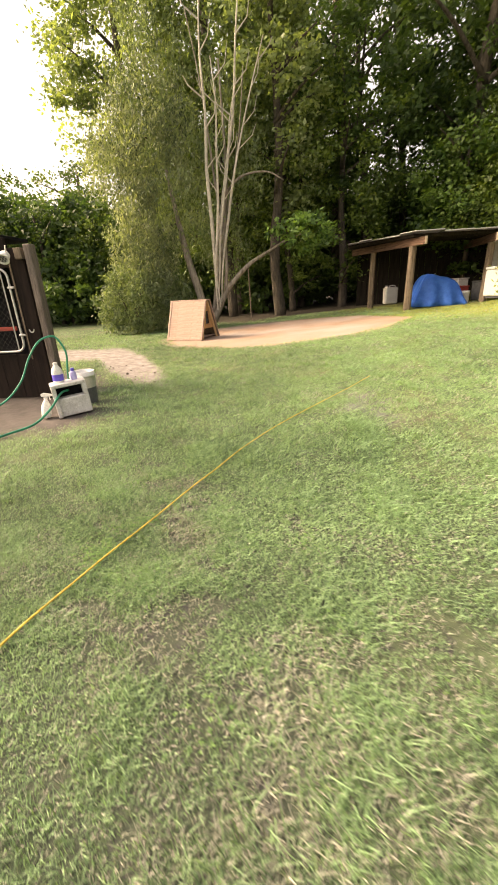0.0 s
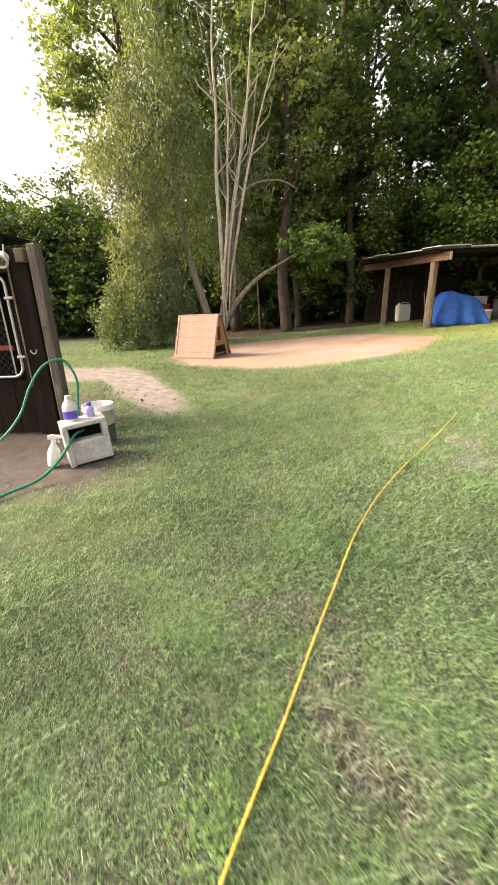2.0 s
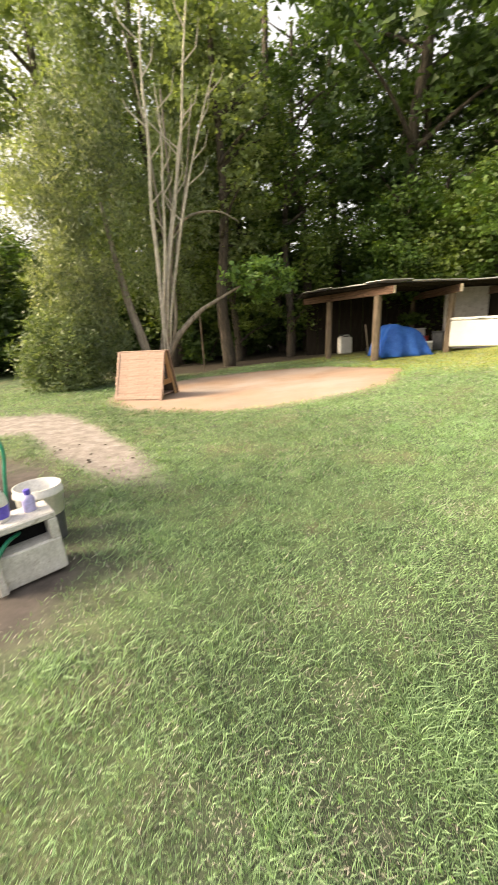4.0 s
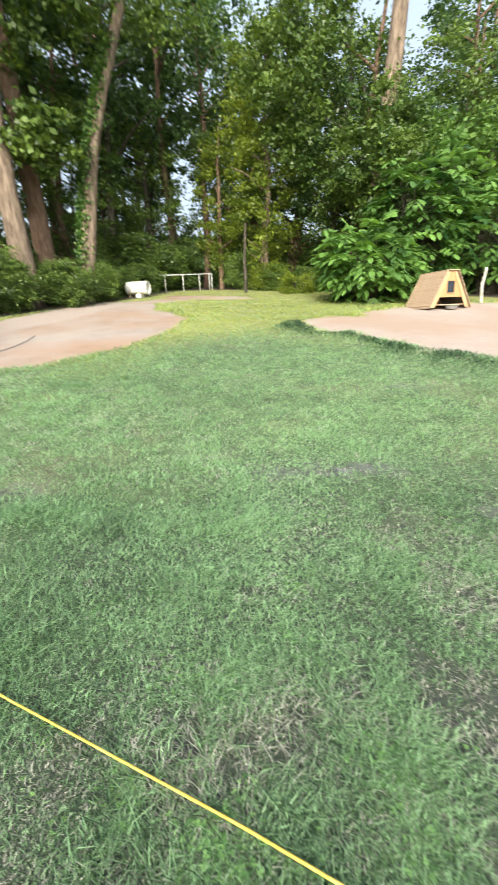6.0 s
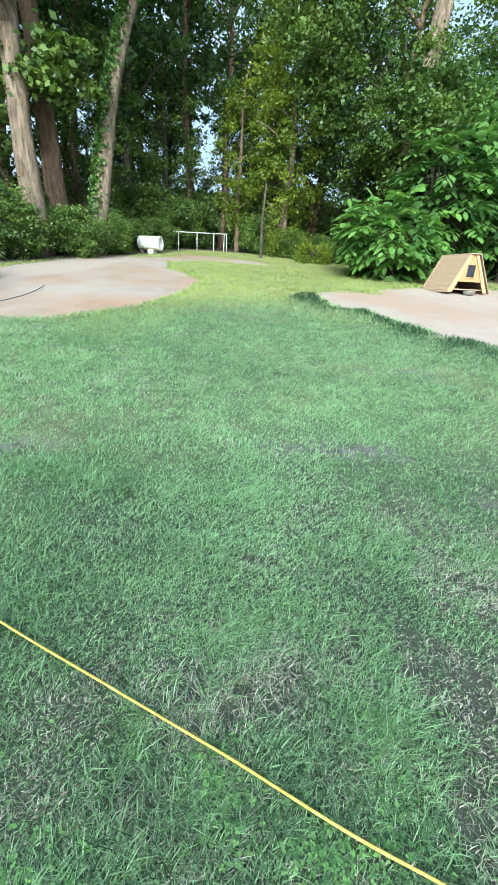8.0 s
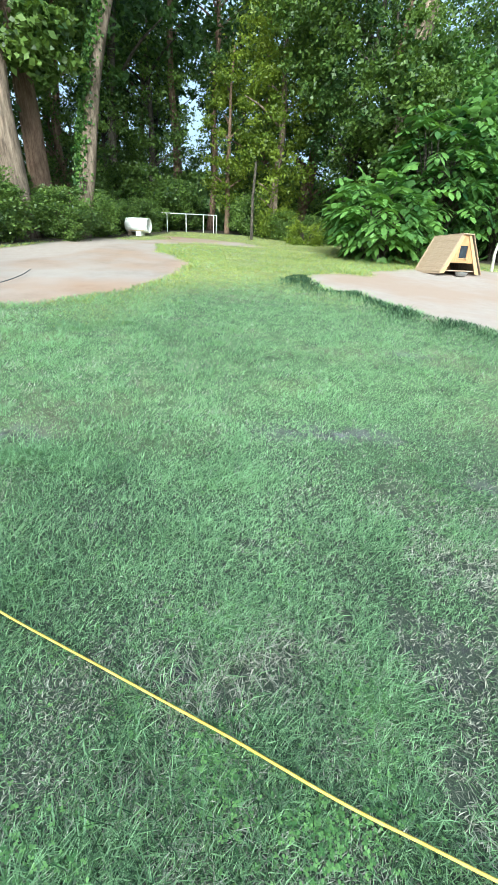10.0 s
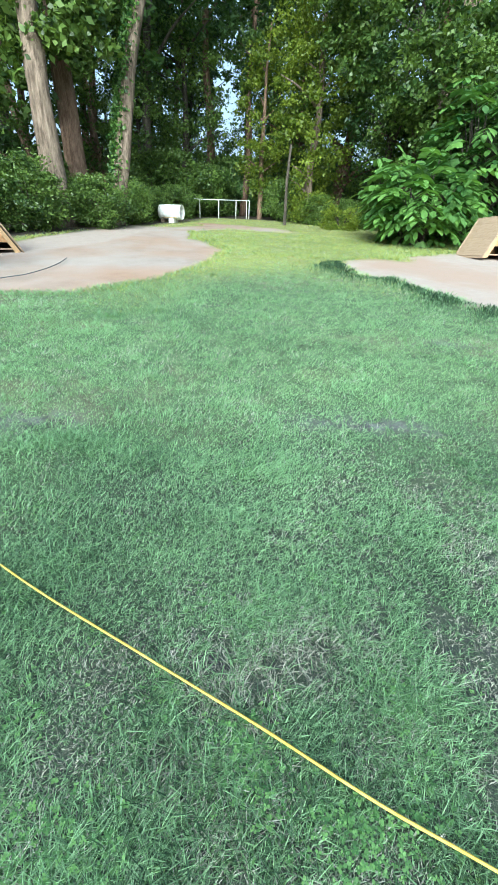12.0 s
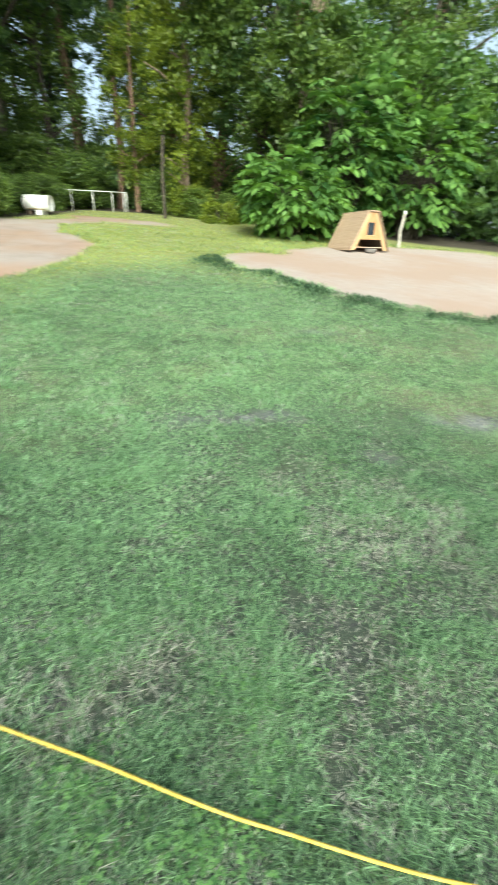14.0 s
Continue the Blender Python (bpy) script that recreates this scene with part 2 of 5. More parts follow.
def ground_material():
    m, n, l, b = material("yard_ground", 0.95)
    big = noise_node(n, l, 0.9, 5, 0.65)
    mid = noise_node(n, l, 5.0, 5, 0.7)
    fine = noise_node(n, l, 42.0, 4, 0.7)
    tiny = noise_node(n, l, 95.0, 4, 0.75)
    grass = ramp(n, l, mid.outputs["Fac"], [(0.28, (0.03, 0.046, 0.023)), (0.5, (0.088, 0.14, 0.058)), (0.72, (0.17, 0.255, 0.115))]).outputs["Color"]
    straw = ramp(n, l, big.outputs["Fac"], [(0.5, (0, 0, 0)), (0.72, (0.75, 0.75, 0.75))]).outputs["Color"]
    grass = mix(n, l, grass, (0.19, 0.16, 0.1), straw)
    speck = ramp(n, l, tiny.outputs["Fac"], [(0.33, (0.22, 0.22, 0.22)), (0.5, (0.85, 0.85, 0.85)), (0.68, (1.5, 1.5, 1.45))]).outputs["Color"]
    grass = mix(n, l, grass, speck, 0.95, "MULTIPLY")
    # sunlight on the upper lawn, mixed in as a yellow tint
    bl = n.new("ShaderNodeAttribute")
    bl.attribute_name = "sunlit_lawn"
    grass = mix(n, l, grass, mix(n, l, (0.26, 0.27, 0.085), speck, 0.5, "MULTIPLY"), bl.outputs["Fac"])
    broad = noise_node(n, l, 0.32, 4, 0.55)
    sandc = ramp(n, l, broad.outputs["Fac"], [(0.36, (0.33, 0.28, 0.255)), (0.5, (0.32, 0.235, 0.19)), (0.62, (0.325, 0.215, 0.155))]).outputs["Color"]
    stain = ramp(n, l, big.outputs["Fac"], [(0.35, (1.08, 1.08, 1.08)), (0.5, (1, 1, 1)), (0.68, (0.78, 0.74, 0.7))]).outputs["Color"]
    sandc = mix(n, l, sandc, stain, 0.7, "MULTIPLY")
    pale = ramp(n, l, mid.outputs["Fac"], [(0.3, (0.335, 0.27, 0.24)), (0.7, (0.385, 0.32, 0.285))]).outputs["Color"]
    rosy = ramp(n, l, broad.outputs["Fac"], [(0.46, (0, 0, 0)), (0.6, (0.8, 0.8, 0.8))]).outputs["Color"]
    pale = mix(n, l, pale, (0.34, 0.24, 0.185), rosy)
    path = ramp(n, l, mid.outputs["Fac"], [(0.3, (0.13, 0.115, 0.105)), (0.5, (0.23, 0.205, 0.195)), (0.7, (0.33, 0.305, 0.295))]).outputs["Color"]
    dirt = ramp(n, l, mid.outputs["Fac"], [(0.3, (0.042, 0.036, 0.034)), (0.7, (0.12, 0.102, 0.096))]).outputs["Color"]
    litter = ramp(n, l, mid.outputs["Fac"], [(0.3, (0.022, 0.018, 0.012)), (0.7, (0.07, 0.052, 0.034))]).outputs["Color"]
    grit = ramp(n, l, fine.outputs["Fac"], [(0.3, (0.8, 0.8, 0.8)), (0.7, (1.1, 1.1, 1.1))]).outputs["Color"]
    col = grass
    mil = noise_node(n, l, 170.0, 4, 0.75)
    soil = ramp(n, l, mil.outputs["Fac"], [(0.38, (0.009, 0.009, 0.011)), (0.52, (0.026, 0.026, 0.03)), (0.68, (0.12, 0.118, 0.115))]).outputs["Color"]
    hollow = ramp(n, l, fine.outputs["Fac"], [(0.35, (0.1, 0.1, 0.105)), (0.65, (0.3, 0.295, 0.3))]).outputs["Color"]
    mm = noise_node(n, l, 260.0, 3, 0.7)
    dark_thatch = ramp(n, l, mm.outputs["Fac"], [(0.36, (0.008, 0.011, 0.009)), (0.5, (0.03, 0.042, 0.028)), (0.6, (0.075, 0.1, 0.06)), (0.7, (0.19, 0.2, 0.15))]).outputs["Color"]
    for name, c in (("thatch", dark_thatch), ("worn", soil), ("hollow", hollow), ("litter", litter), ("sand", sandc), ("pale", pale), ("path", path), ("dirt", dirt)):
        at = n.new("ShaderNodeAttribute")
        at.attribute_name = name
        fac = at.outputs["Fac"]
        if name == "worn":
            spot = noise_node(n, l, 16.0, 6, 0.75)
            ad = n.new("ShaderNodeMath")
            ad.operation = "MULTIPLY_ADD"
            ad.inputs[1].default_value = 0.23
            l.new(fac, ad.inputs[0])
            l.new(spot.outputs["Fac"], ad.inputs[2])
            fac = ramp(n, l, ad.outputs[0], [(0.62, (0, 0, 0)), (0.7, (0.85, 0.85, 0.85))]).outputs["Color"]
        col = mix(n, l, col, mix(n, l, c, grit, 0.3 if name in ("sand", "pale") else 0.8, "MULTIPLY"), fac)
    l.new(col, b.inputs["Base Color"])
    bump(n, l, b, fine.outputs["Fac"], 0.08, 0.01)
    return m


M_GROUND = ground_material()
M_PLY = surface("weathered_plywood", (0.36, 0.26, 0.18), (0.44, 0.325, 0.235), 3.0, 0.75, stretch=(1, 9, 9), fine=25, spots=(0.3, 0.2, 0.12))
M_PLY_ROSE = surface("rosy_weathered_plywood", (0.31, 0.215, 0.175), (0.41, 0.295, 0.245), 3.0, 0.75, stretch=(1, 9, 9), fine=25, spots=(0.27, 0.18, 0.14))
M_PLY_PALE = surface("pale_cut_plywood", (0.42, 0.27, 0.14), (0.52, 0.355, 0.2), 3.0, 0.75, stretch=(9, 9, 1), fine=25)
M_PLY_ORANGE = surface("orange_plywood", (0.36, 0.2, 0.09), (0.47, 0.275, 0.135), 3.0, 0.7, stretch=(9, 9, 1), fine=25)
M_TIMBER = surface("grey_timber", (0.1, 0.075, 0.055), (0.24, 0.19, 0.14), 5.0, 0.85, stretch=(5, 5, 0.6), fine=40, relief=0.6)
M_POST = surface("dark_weathered_post", (0.075, 0.06, 0.055), (0.19, 0.16, 0.145), 5.0, 0.85, stretch=(5, 5, 0.6), fine=40, relief=0.6)
M_BEAM = surface("brown_beam", (0.06, 0.036, 0.026), (0.2, 0.12, 0.085), 4.0, 0.85, stretch=(0.6, 5, 5), fine=40, relief=0.6)
M_BEAM_END = surface("pale_cut_timber", (0.5, 0.42, 0.32), (0.62, 0.54, 0.42), 9.0, 0.85)
M_DARKWOOD = surface("dark_stained_board", (0.008, 0.0055, 0.005), (0.02, 0.013, 0.011), 4.0, 0.85, stretch=(5, 5, 0.5), spec=0.15)
# the shed's dark inside is put into these boards' near-black colour
M_SHEDWALL = surface("shaded_shed_board", (0.012, 0.01, 0.008), (0.03, 0.025, 0.02), 4.0, 0.9, stretch=(5, 5, 0.5), spec=0.1)
M_WHITEBOARD = surface("faded_white_board", (0.42, 0.41, 0.38), (0.6, 0.59, 0.56), 3.0, 0.8, spots=(0.3, 0.27, 0.22))
M_ROOF = surface("corrugated_roof", (0.18, 0.175, 0.17), (0.34, 0.33, 0.32), 3.0, 0.55, 0.3, spots=(0.25, 0.14, 0.08))
M_GALV = surface("galvanised_steel", (0.45, 0.46, 0.47), (0.6, 0.61, 0.62), 12.0, 0.4, 0.8)
# near-black: shade inside the kennel and the block's hole, as colour
M_BLACK = surface("shade_black", (0.005, 0.005, 0.006), (0.011, 0.011, 0.012), 8.0, 0.95, spec=0.1)
M_WIRE = surface("dull_wire", (0.05, 0.05, 0.052), (0.1, 0.1, 0.1), 12.0, 0.6, 0.3)
M_TARP = surface("blue_tarpaulin", (0.03, 0.17, 0.68), (0.06, 0.25, 0.82), 5.0, 0.4, fine=90)
M_WHITE = surface("white_plastic", (0.68, 0.68, 0.67), (0.8, 0.8, 0.79), 5.0, 0.4, relief=0.05)
M_ENAMEL = surface("white_enamel", (0.66, 0.67, 0.68), (0.8, 0.8, 0.8), 2.0, 0.35, relief=0.03)
M_GREYPLASTIC = surface("dark_grey_plastic", (0.06, 0.065, 0.075), (0.11, 0.115, 0.13), 7.0, 0.5, relief=0.1)
M_CONCRETE = surface("pale_concrete", (0.5, 0.49, 0.48), (0.68, 0.67, 0.66), 9.0, 0.9, fine=80, relief=0.5, spots=(0.36, 0.33, 0.3))
M_PURPLE = surface("violet_blue_label", (0.09, 0.07, 0.48), (0.14, 0.11, 0.6), 6.0, 0.4, relief=0.02)
M_LILAC = surface("lilac_plastic", (0.4, 0.38, 0.7), (0.5, 0.48, 0.78), 6.0, 0.4, relief=0.02)
M_HOSE = surface("green_hose", (0.01, 0.2, 0.12), (0.02, 0.3, 0.19), 9.0, 0.35, relief=0.05)
M_ROPE = surface("yellow_rope", (0.6, 0.42, 0.06), (0.8, 0.6, 0.13), 20.0, 0.6, fine=300)
M_RED = surface("red_plastic", (0.36, 0.05, 0.04), (0.48, 0.085, 0.065), 6.0, 0.45, relief=0.05)
M_BARK_GREY = surface("pale_grey_bark", (0.11, 0.08, 0.06), (0.34, 0.26, 0.2), 3.0, 0.9, stretch=(3, 3, 0.5), fine=18, relief=0.9, dist=0.05)
M_BARK_BROWN = surface("red_brown_bark", (0.13, 0.08, 0.055), (0.27, 0.18, 0.13), 4.0, 0.9, stretch=(3, 3, 0.6), fine=16, relief=1.0, dist=0.06)
M_BARK_DARK = surface("dark_bark", (0.05, 0.042, 0.034), (0.13, 0.11, 0.09), 4.0, 0.9, stretch=(3, 3, 0.6), fine=16, relief=1.0, dist=0.06)
M_STRAWBED = surface("straw_bedding", (0.22, 0.17, 0.09), (0.4, 0.32, 0.18), 14.0, 0.9, stretch=(1, 6, 1), relief=0.8)
M_PANE = surface("dark_dusty_pane", (0.012, 0.016, 0.022), (0.03, 0.036, 0.045), 5.0, 0.25, relief=0.03, spec=0.5)
M_LEAF_DARK = leaf_material("dark_leaves", (0.02, 0.05, 0.018), (0.125, 0.215, 0.068), 0.45)
M_LEAF_MID = leaf_material("green_leaves", (0.025, 0.058, 0.013), (0.17, 0.255, 0.052))
M_LEAF_BRIGHT = leaf_material("bright_leaves", (0.026, 0.072, 0.015), (0.15, 0.26, 0.055))
M_LEAF_BROAD = leaf_material("broad_leaves", (0.024, 0.075, 0.022), (0.2, 0.36, 0.09), 0.4, 0.5)
M_LEAF_OLIVE = leaf_material("olive_leaves", (0.04, 0.072, 0.036), (0.22, 0.295, 0.155), 0.4)
# haze before the back trees, put into a paler leaf colour
M_LEAF_HAZY = leaf_material("hazy_pale_leaves", (0.075, 0.12, 0.06), (0.32, 0.41, 0.2), 0.5)
# sun on the wood's edge, put into a yellower, brighter leaf colour
M_LEAF_SUNLIT = leaf_material("sunlit_leaves", (0.06, 0.105, 0.012), (0.25, 0.315, 0.04), 0.45)
# sunlight on the olive tree's left side, put into paler leaves
M_LEAF_OLIVE_LIT = leaf_material("lit_olive_leaves", (0.045, 0.075, 0.045), (0.31, 0.37, 0.215), 0.4)
M_CLOVER = leaf_material("clover_leaves", (0.05, 0.13, 0.04), (0.22, 0.4, 0.13), 0.35, 0.5)
# yellower blades carry the sunlight painted on the upper lawn
M_GRASS_YELLOW = leaf_material("sunlit_yellow_grass", (0.13, 0.16, 0.03), (0.48, 0.52, 0.17), 0.4, 0.6)
M_BARK_PALE = surface("bare_pale_stem", (0.36, 0.34, 0.29), (0.55, 0.52, 0.46), 6.0, 0.85)
M_BARK_OLIVE = surface("grey_olive_bark", (0.14, 0.125, 0.1), (0.34, 0.31, 0.26), 4.0, 0.9, stretch=(3, 3, 0.5), fine=18, relief=0.9, dist=0.04)
M_LEAF_YELLOW = leaf_material("yellow_green_leaves", (0.1, 0.15, 0.03), (0.33, 0.4, 0.085))
M_GRASS = leaf_material("grass_blades", (0.014, 0.042, 0.019), (0.315, 0.51, 0.285), 0.4, 0.6)
M_STRAW = leaf_material("dry_grass_blades", (0.13, 0.13, 0.11), (0.55, 0.55, 0.49), 0.2, 0.7)


# ---- mesh helpers ----
def link(name, me, mat, parent=None, label=""):
    if mat and not me.materials:
        me.materials.append(mat)
    ob = new(name, me)
    if parent:
        ob.parent = parent
    if label:
        tagged(ob, label)
    return ob


def part(name, bm, mat, parent, label="", smooth=False):
    """One mesh object under a thing or a part."""
    me = bpy.data.meshes.new(name)
    bmesh.ops.recalc_face_normals(bm, faces=bm.faces)
    bm.to_mesh(me)
    bm.free()
    if smooth:
        me.polygons.foreach_set("use_smooth", [True] * len(me.polygons))
    return link(name, me, mat, parent, label)


def thing(name, m, label, category, group="", kind=""):
    ob = new(name)
    ob.empty_display_size = 0.2
    ob.matrix_world = m
    return tagged(ob, label, category, group, kind)


def box(sx, sy, sz, at=(0, 0, 0), turn=None, bev=0.006, bm=None):
    """A box of that size, its middle at a place, with bevelled edges."""
    bm = bm or bmesh.new()
    r = bmesh.ops.create_cube(bm, size=1.0)
    vs = r["verts"]
    bmesh.ops.scale(bm, vec=(sx, sy, sz), verts=vs)
    if bev:
        es = list({e for v in vs for e in v.link_edges})
        rb = bmesh.ops.bevel(bm, geom=es, offset=min(bev, 0.3 * min(sx, sy, sz)), segments=1, affect="EDGES")
        vs = list({v for f in rb["faces"] for v in f.verts} | {v for v in vs if v.is_valid})
    m = Matrix.Translation(at) @ (turn if turn is not None else Matrix())
    bmesh.ops.transform(bm, matrix=m, verts=vs)
    return bm


def prism(outline, depth, bev=0.0):
    """An outline in x and z, thickened along y from 0 to depth."""
    bm = bmesh.new()
    a = [bm.verts.new((x, 0, z)) for x, z in outline]
    f = bm.faces.new(a)
    r = bmesh.ops.extrude_face_region(bm, geom=[f])
    bmesh.ops.translate(bm, vec=(0, depth, 0), verts=[v for v in r["geom"] if isinstance(v, bmesh.types.BMVert)])
    if bev:
        bmesh.ops.bevel(bm, geom=bm.edges[:], offset=bev, segments=1, affect="EDGES")
    return bm


def lathe(profile, seg=20, bm=None, at=(0, 0, 0)):
    """A turned body from rows of radius and height."""
    bm = bm or bmesh.new()
    rings = []
    for r, z in profile:
        rings.append([bm.verts.new((at[0] + r * math.cos(2 * math.pi * k / seg), at[1] + r * math.sin(2 * math.pi * k / seg), at[2] + z)) for k in range(seg)])
    for a, b in zip(rings, rings[1:]):
        for k in range(seg):
            bm.faces.new((a[k], a[(k + 1) % seg], b[(k + 1) % seg], b[k]))
    bm.faces.new(rings[0][::-1])
    bm.faces.new(rings[-1])
    return bm


def spline(points, steps=8):
    """A smooth line through the points (Catmull-Rom)."""
    p = [Vector(q) for q in points]
    p = [p[0] * 2 - p[1]] + p + [p[-1] * 2 - p[-2]]
    out = []
    for i in range(1, len(p) - 2):
        for k in range(steps):
            t = k / steps
            a, b, c, d = p[i - 1], p[i], p[i + 1], p[i + 2]
            out.append(0.5 * (2 * b + (c - a) * t + (2 * a - 5 * b + 4 * c - d) * t * t + (3 * b - a - 3 * c + d) * t ** 3))
    out.append(p[-2])
    return out


def tube(points, radii, seg=8, bm=None, knobs=0.0, seed=0):
    """A round body along a line; radii: one number or one for each point."""
    bm = bm or bmesh.new()
    pts = [Vector(q) for q in points]
    rad = [radii] * len(pts) if isinstance(radii, (int, float)) else list(radii)
    rings, side = [], Vector((1, 0.01, 0))
    for i, q in enumerate(pts):
        ahead = (pts[min(i + 1, len(pts) - 1)] - pts[max(i - 1, 0)]).normalized()
        side = side - ahead * side.dot(ahead)
        if side.length < 1e-4:
            side = ahead.orthogonal()
        side.normalize()
        up = ahead.cross(side)
        ring = []
        for k in range(seg):
            a = 2 * math.pi * k / seg
            r = rad[i] * (1 + knobs * noise.noise(Vector((k * 1.7 + seed, i * 0.45, seed * 3.1))))
            ring.append(bm.verts.new(q + (side * math.cos(a) + up * math.sin(a)) * r))
        rings.append(ring)
    for a, b in zip(rings, rings[1:]):
        for k in range(seg):
            bm.faces.new((a[k], a[(k + 1) % seg], b[(k + 1) % seg], b[k]))
    bm.faces.new(rings[0][::-1])
    bm.faces.new(rings[-1])
    return bm


def quads(name, verts, tone=None, nv=4):
    """A mesh of loose faces of nv corners each."""
    me = bpy.data.meshes.new(name)
    v = np.ascontiguousarray(verts, np.float32).reshape(-1, 3)
    k = len(v) // nv
    me.vertices.add(len(v))
    me.vertices.foreach_set("co", v.ravel())
    me.loops.add(len(v))
    me.loops.foreach_set("vertex_index", np.arange(len(v), dtype=np.int32))
    me.polygons.add(k)
    me.polygons.foreach_set("loop_start", np.arange(0, len(v), nv, dtype=np.int32))
    if tone is not None:
        at = me.attributes.new("tone", "FLOAT", "POINT")
        at.data.foreach_set("value", np.repeat(np.asarray(tone, np.float32), nv))
    me.update(calc_edges=True)
    me.validate()
    return me


def unit(a):
    return a / np.maximum(np.linalg.norm(a, axis=-1, keepdims=True), 1e-9)


def leaves(name, centres, length, width, g, droop=0.3, up=0.5, tone=None, plain=False):
    """Pointed, folded leaves at the centres."""
    k = len(centres)
    a = unit(g.normal(size=(k, 3)) * (1, 1, 0.6) + (0, 0, -droop))
    nrm = unit(g.normal(size=(k, 3)) + (0, 0, up))
    side = unit(np.cross(a, nrm))
    nrm = np.cross(side, a)
    ln = (length * g.uniform(0.6, 1.3, k))[:, None]
    wd = (width * g.uniform(0.6, 1.3, k))[:, None]
    b = centres - a * ln * 0.5
    if plain:
        v = np.stack([b + side * wd * 0.5, b + a * ln, b - side * wd * 0.5], 1)
        return quads(name, v, g.uniform(0, 1, k) if tone is None else tone, 3)
    v = np.stack([b, b + a * ln * 0.45 + side * wd * 0.5 + nrm * wd * 0.2, b + a * ln, b + a * ln * 0.45 - side * wd * 0.5 + nrm * wd * 0.2], 1)
    return quads(name, v, g.uniform(0, 1, k) if tone is None else tone)


def clumps(g, n, per, centre, half, size, hollow=0.45, squash=0.6):
    """Centres of leaves gathered in clumps inside an egg shape."""
    d = unit(g.normal(size=(n, 3)))
    r = g.uniform(hollow, 1.0, n)[:, None] ** 0.8
    c = np.asarray(centre) + d * r * np.asarray(half)
    s = size * g.uniform(0.55, 1.35, n)
    p = c[:, None, :] + g.normal(size=(n, per, 3)) * (s[:, None, None] * np.array((1, 1, squash)) * 0.45)
    t = np.clip(g.uniform(0, 1, n)[:, None] * 0.6 + g.uniform(0, 0.4, (n, per)), 0, 1)
    return p.reshape(-1, 3), t.ravel(), c


# ---- ground: one sheet to the horizon ----
def steps_out(lo, hi, step, far):
    mid = list(np.arange(lo, hi + 1e-6, step))
    out, d, q = [], step, hi
    while q < far:
        d *= 1.35
        q += d
        out.append(q)
    back, d, q = [], step, lo
    while q > -far:
        d *= 1.35
        q -= d
        back.append(q)
    return np.array(back[::-1] + mid + out)


def build_ground():
    xs, ys = steps_out(-6, 21, 0.1, 900), steps_out(-8, 18, 0.1, 900)
    gx, gy = np.meshgrid(xs, ys)
    z = height(gx, gy)
    bare_all = np.maximum.reduce([bare(gx, gy, k) for k in PATCHES])
    z = z - 0.02 * bare_all
    v = np.stack([gx, gy, z], -1).reshape(-1, 3).astype(np.float32)
    nx, ny = len(xs), len(ys)
    i = (np.arange(ny - 1)[:, None] * nx + np.arange(nx - 1)[None]).ravel()
    f = np.stack([i, i + 1, i + 1 + nx, i + nx], 1).astype(np.int32)
    me = bpy.data.meshes.new("ground")
    me.vertices.add(len(v))
    me.vertices.foreach_set("co", v.ravel())
    me.loops.add(f.size)
    me.loops.foreach_set("vertex_index", f.ravel())
    me.polygons.add(len(f))
    me.polygons.foreach_set("loop_start", np.arange(0, f.size, 4, dtype=np.int32))
    for name, val in (("litter", woods(gx, gy)), ("thatch", thatch(gx, gy)), ("worn", worn(gx, gy)), ("hollow", 0.8 * hollows(gx, gy)), ("sunlit_lawn", sunlit_lawn(gx, gy)), *((k, bare(gx, gy, k)) for k in PATCHES)):
        me.attributes.new(name, "FLOAT", "POINT").data.foreach_set("value", val.ravel().astype(np.float32))
    me.update(calc_edges=True)
    me.polygons.foreach_set("use_smooth", np.ones(len(f), bool))
    tagged(link("ground", me, M_GROUND), "mown grass yard with bare sandy patches, rising gently", "ground", kind="structure")


build_ground()


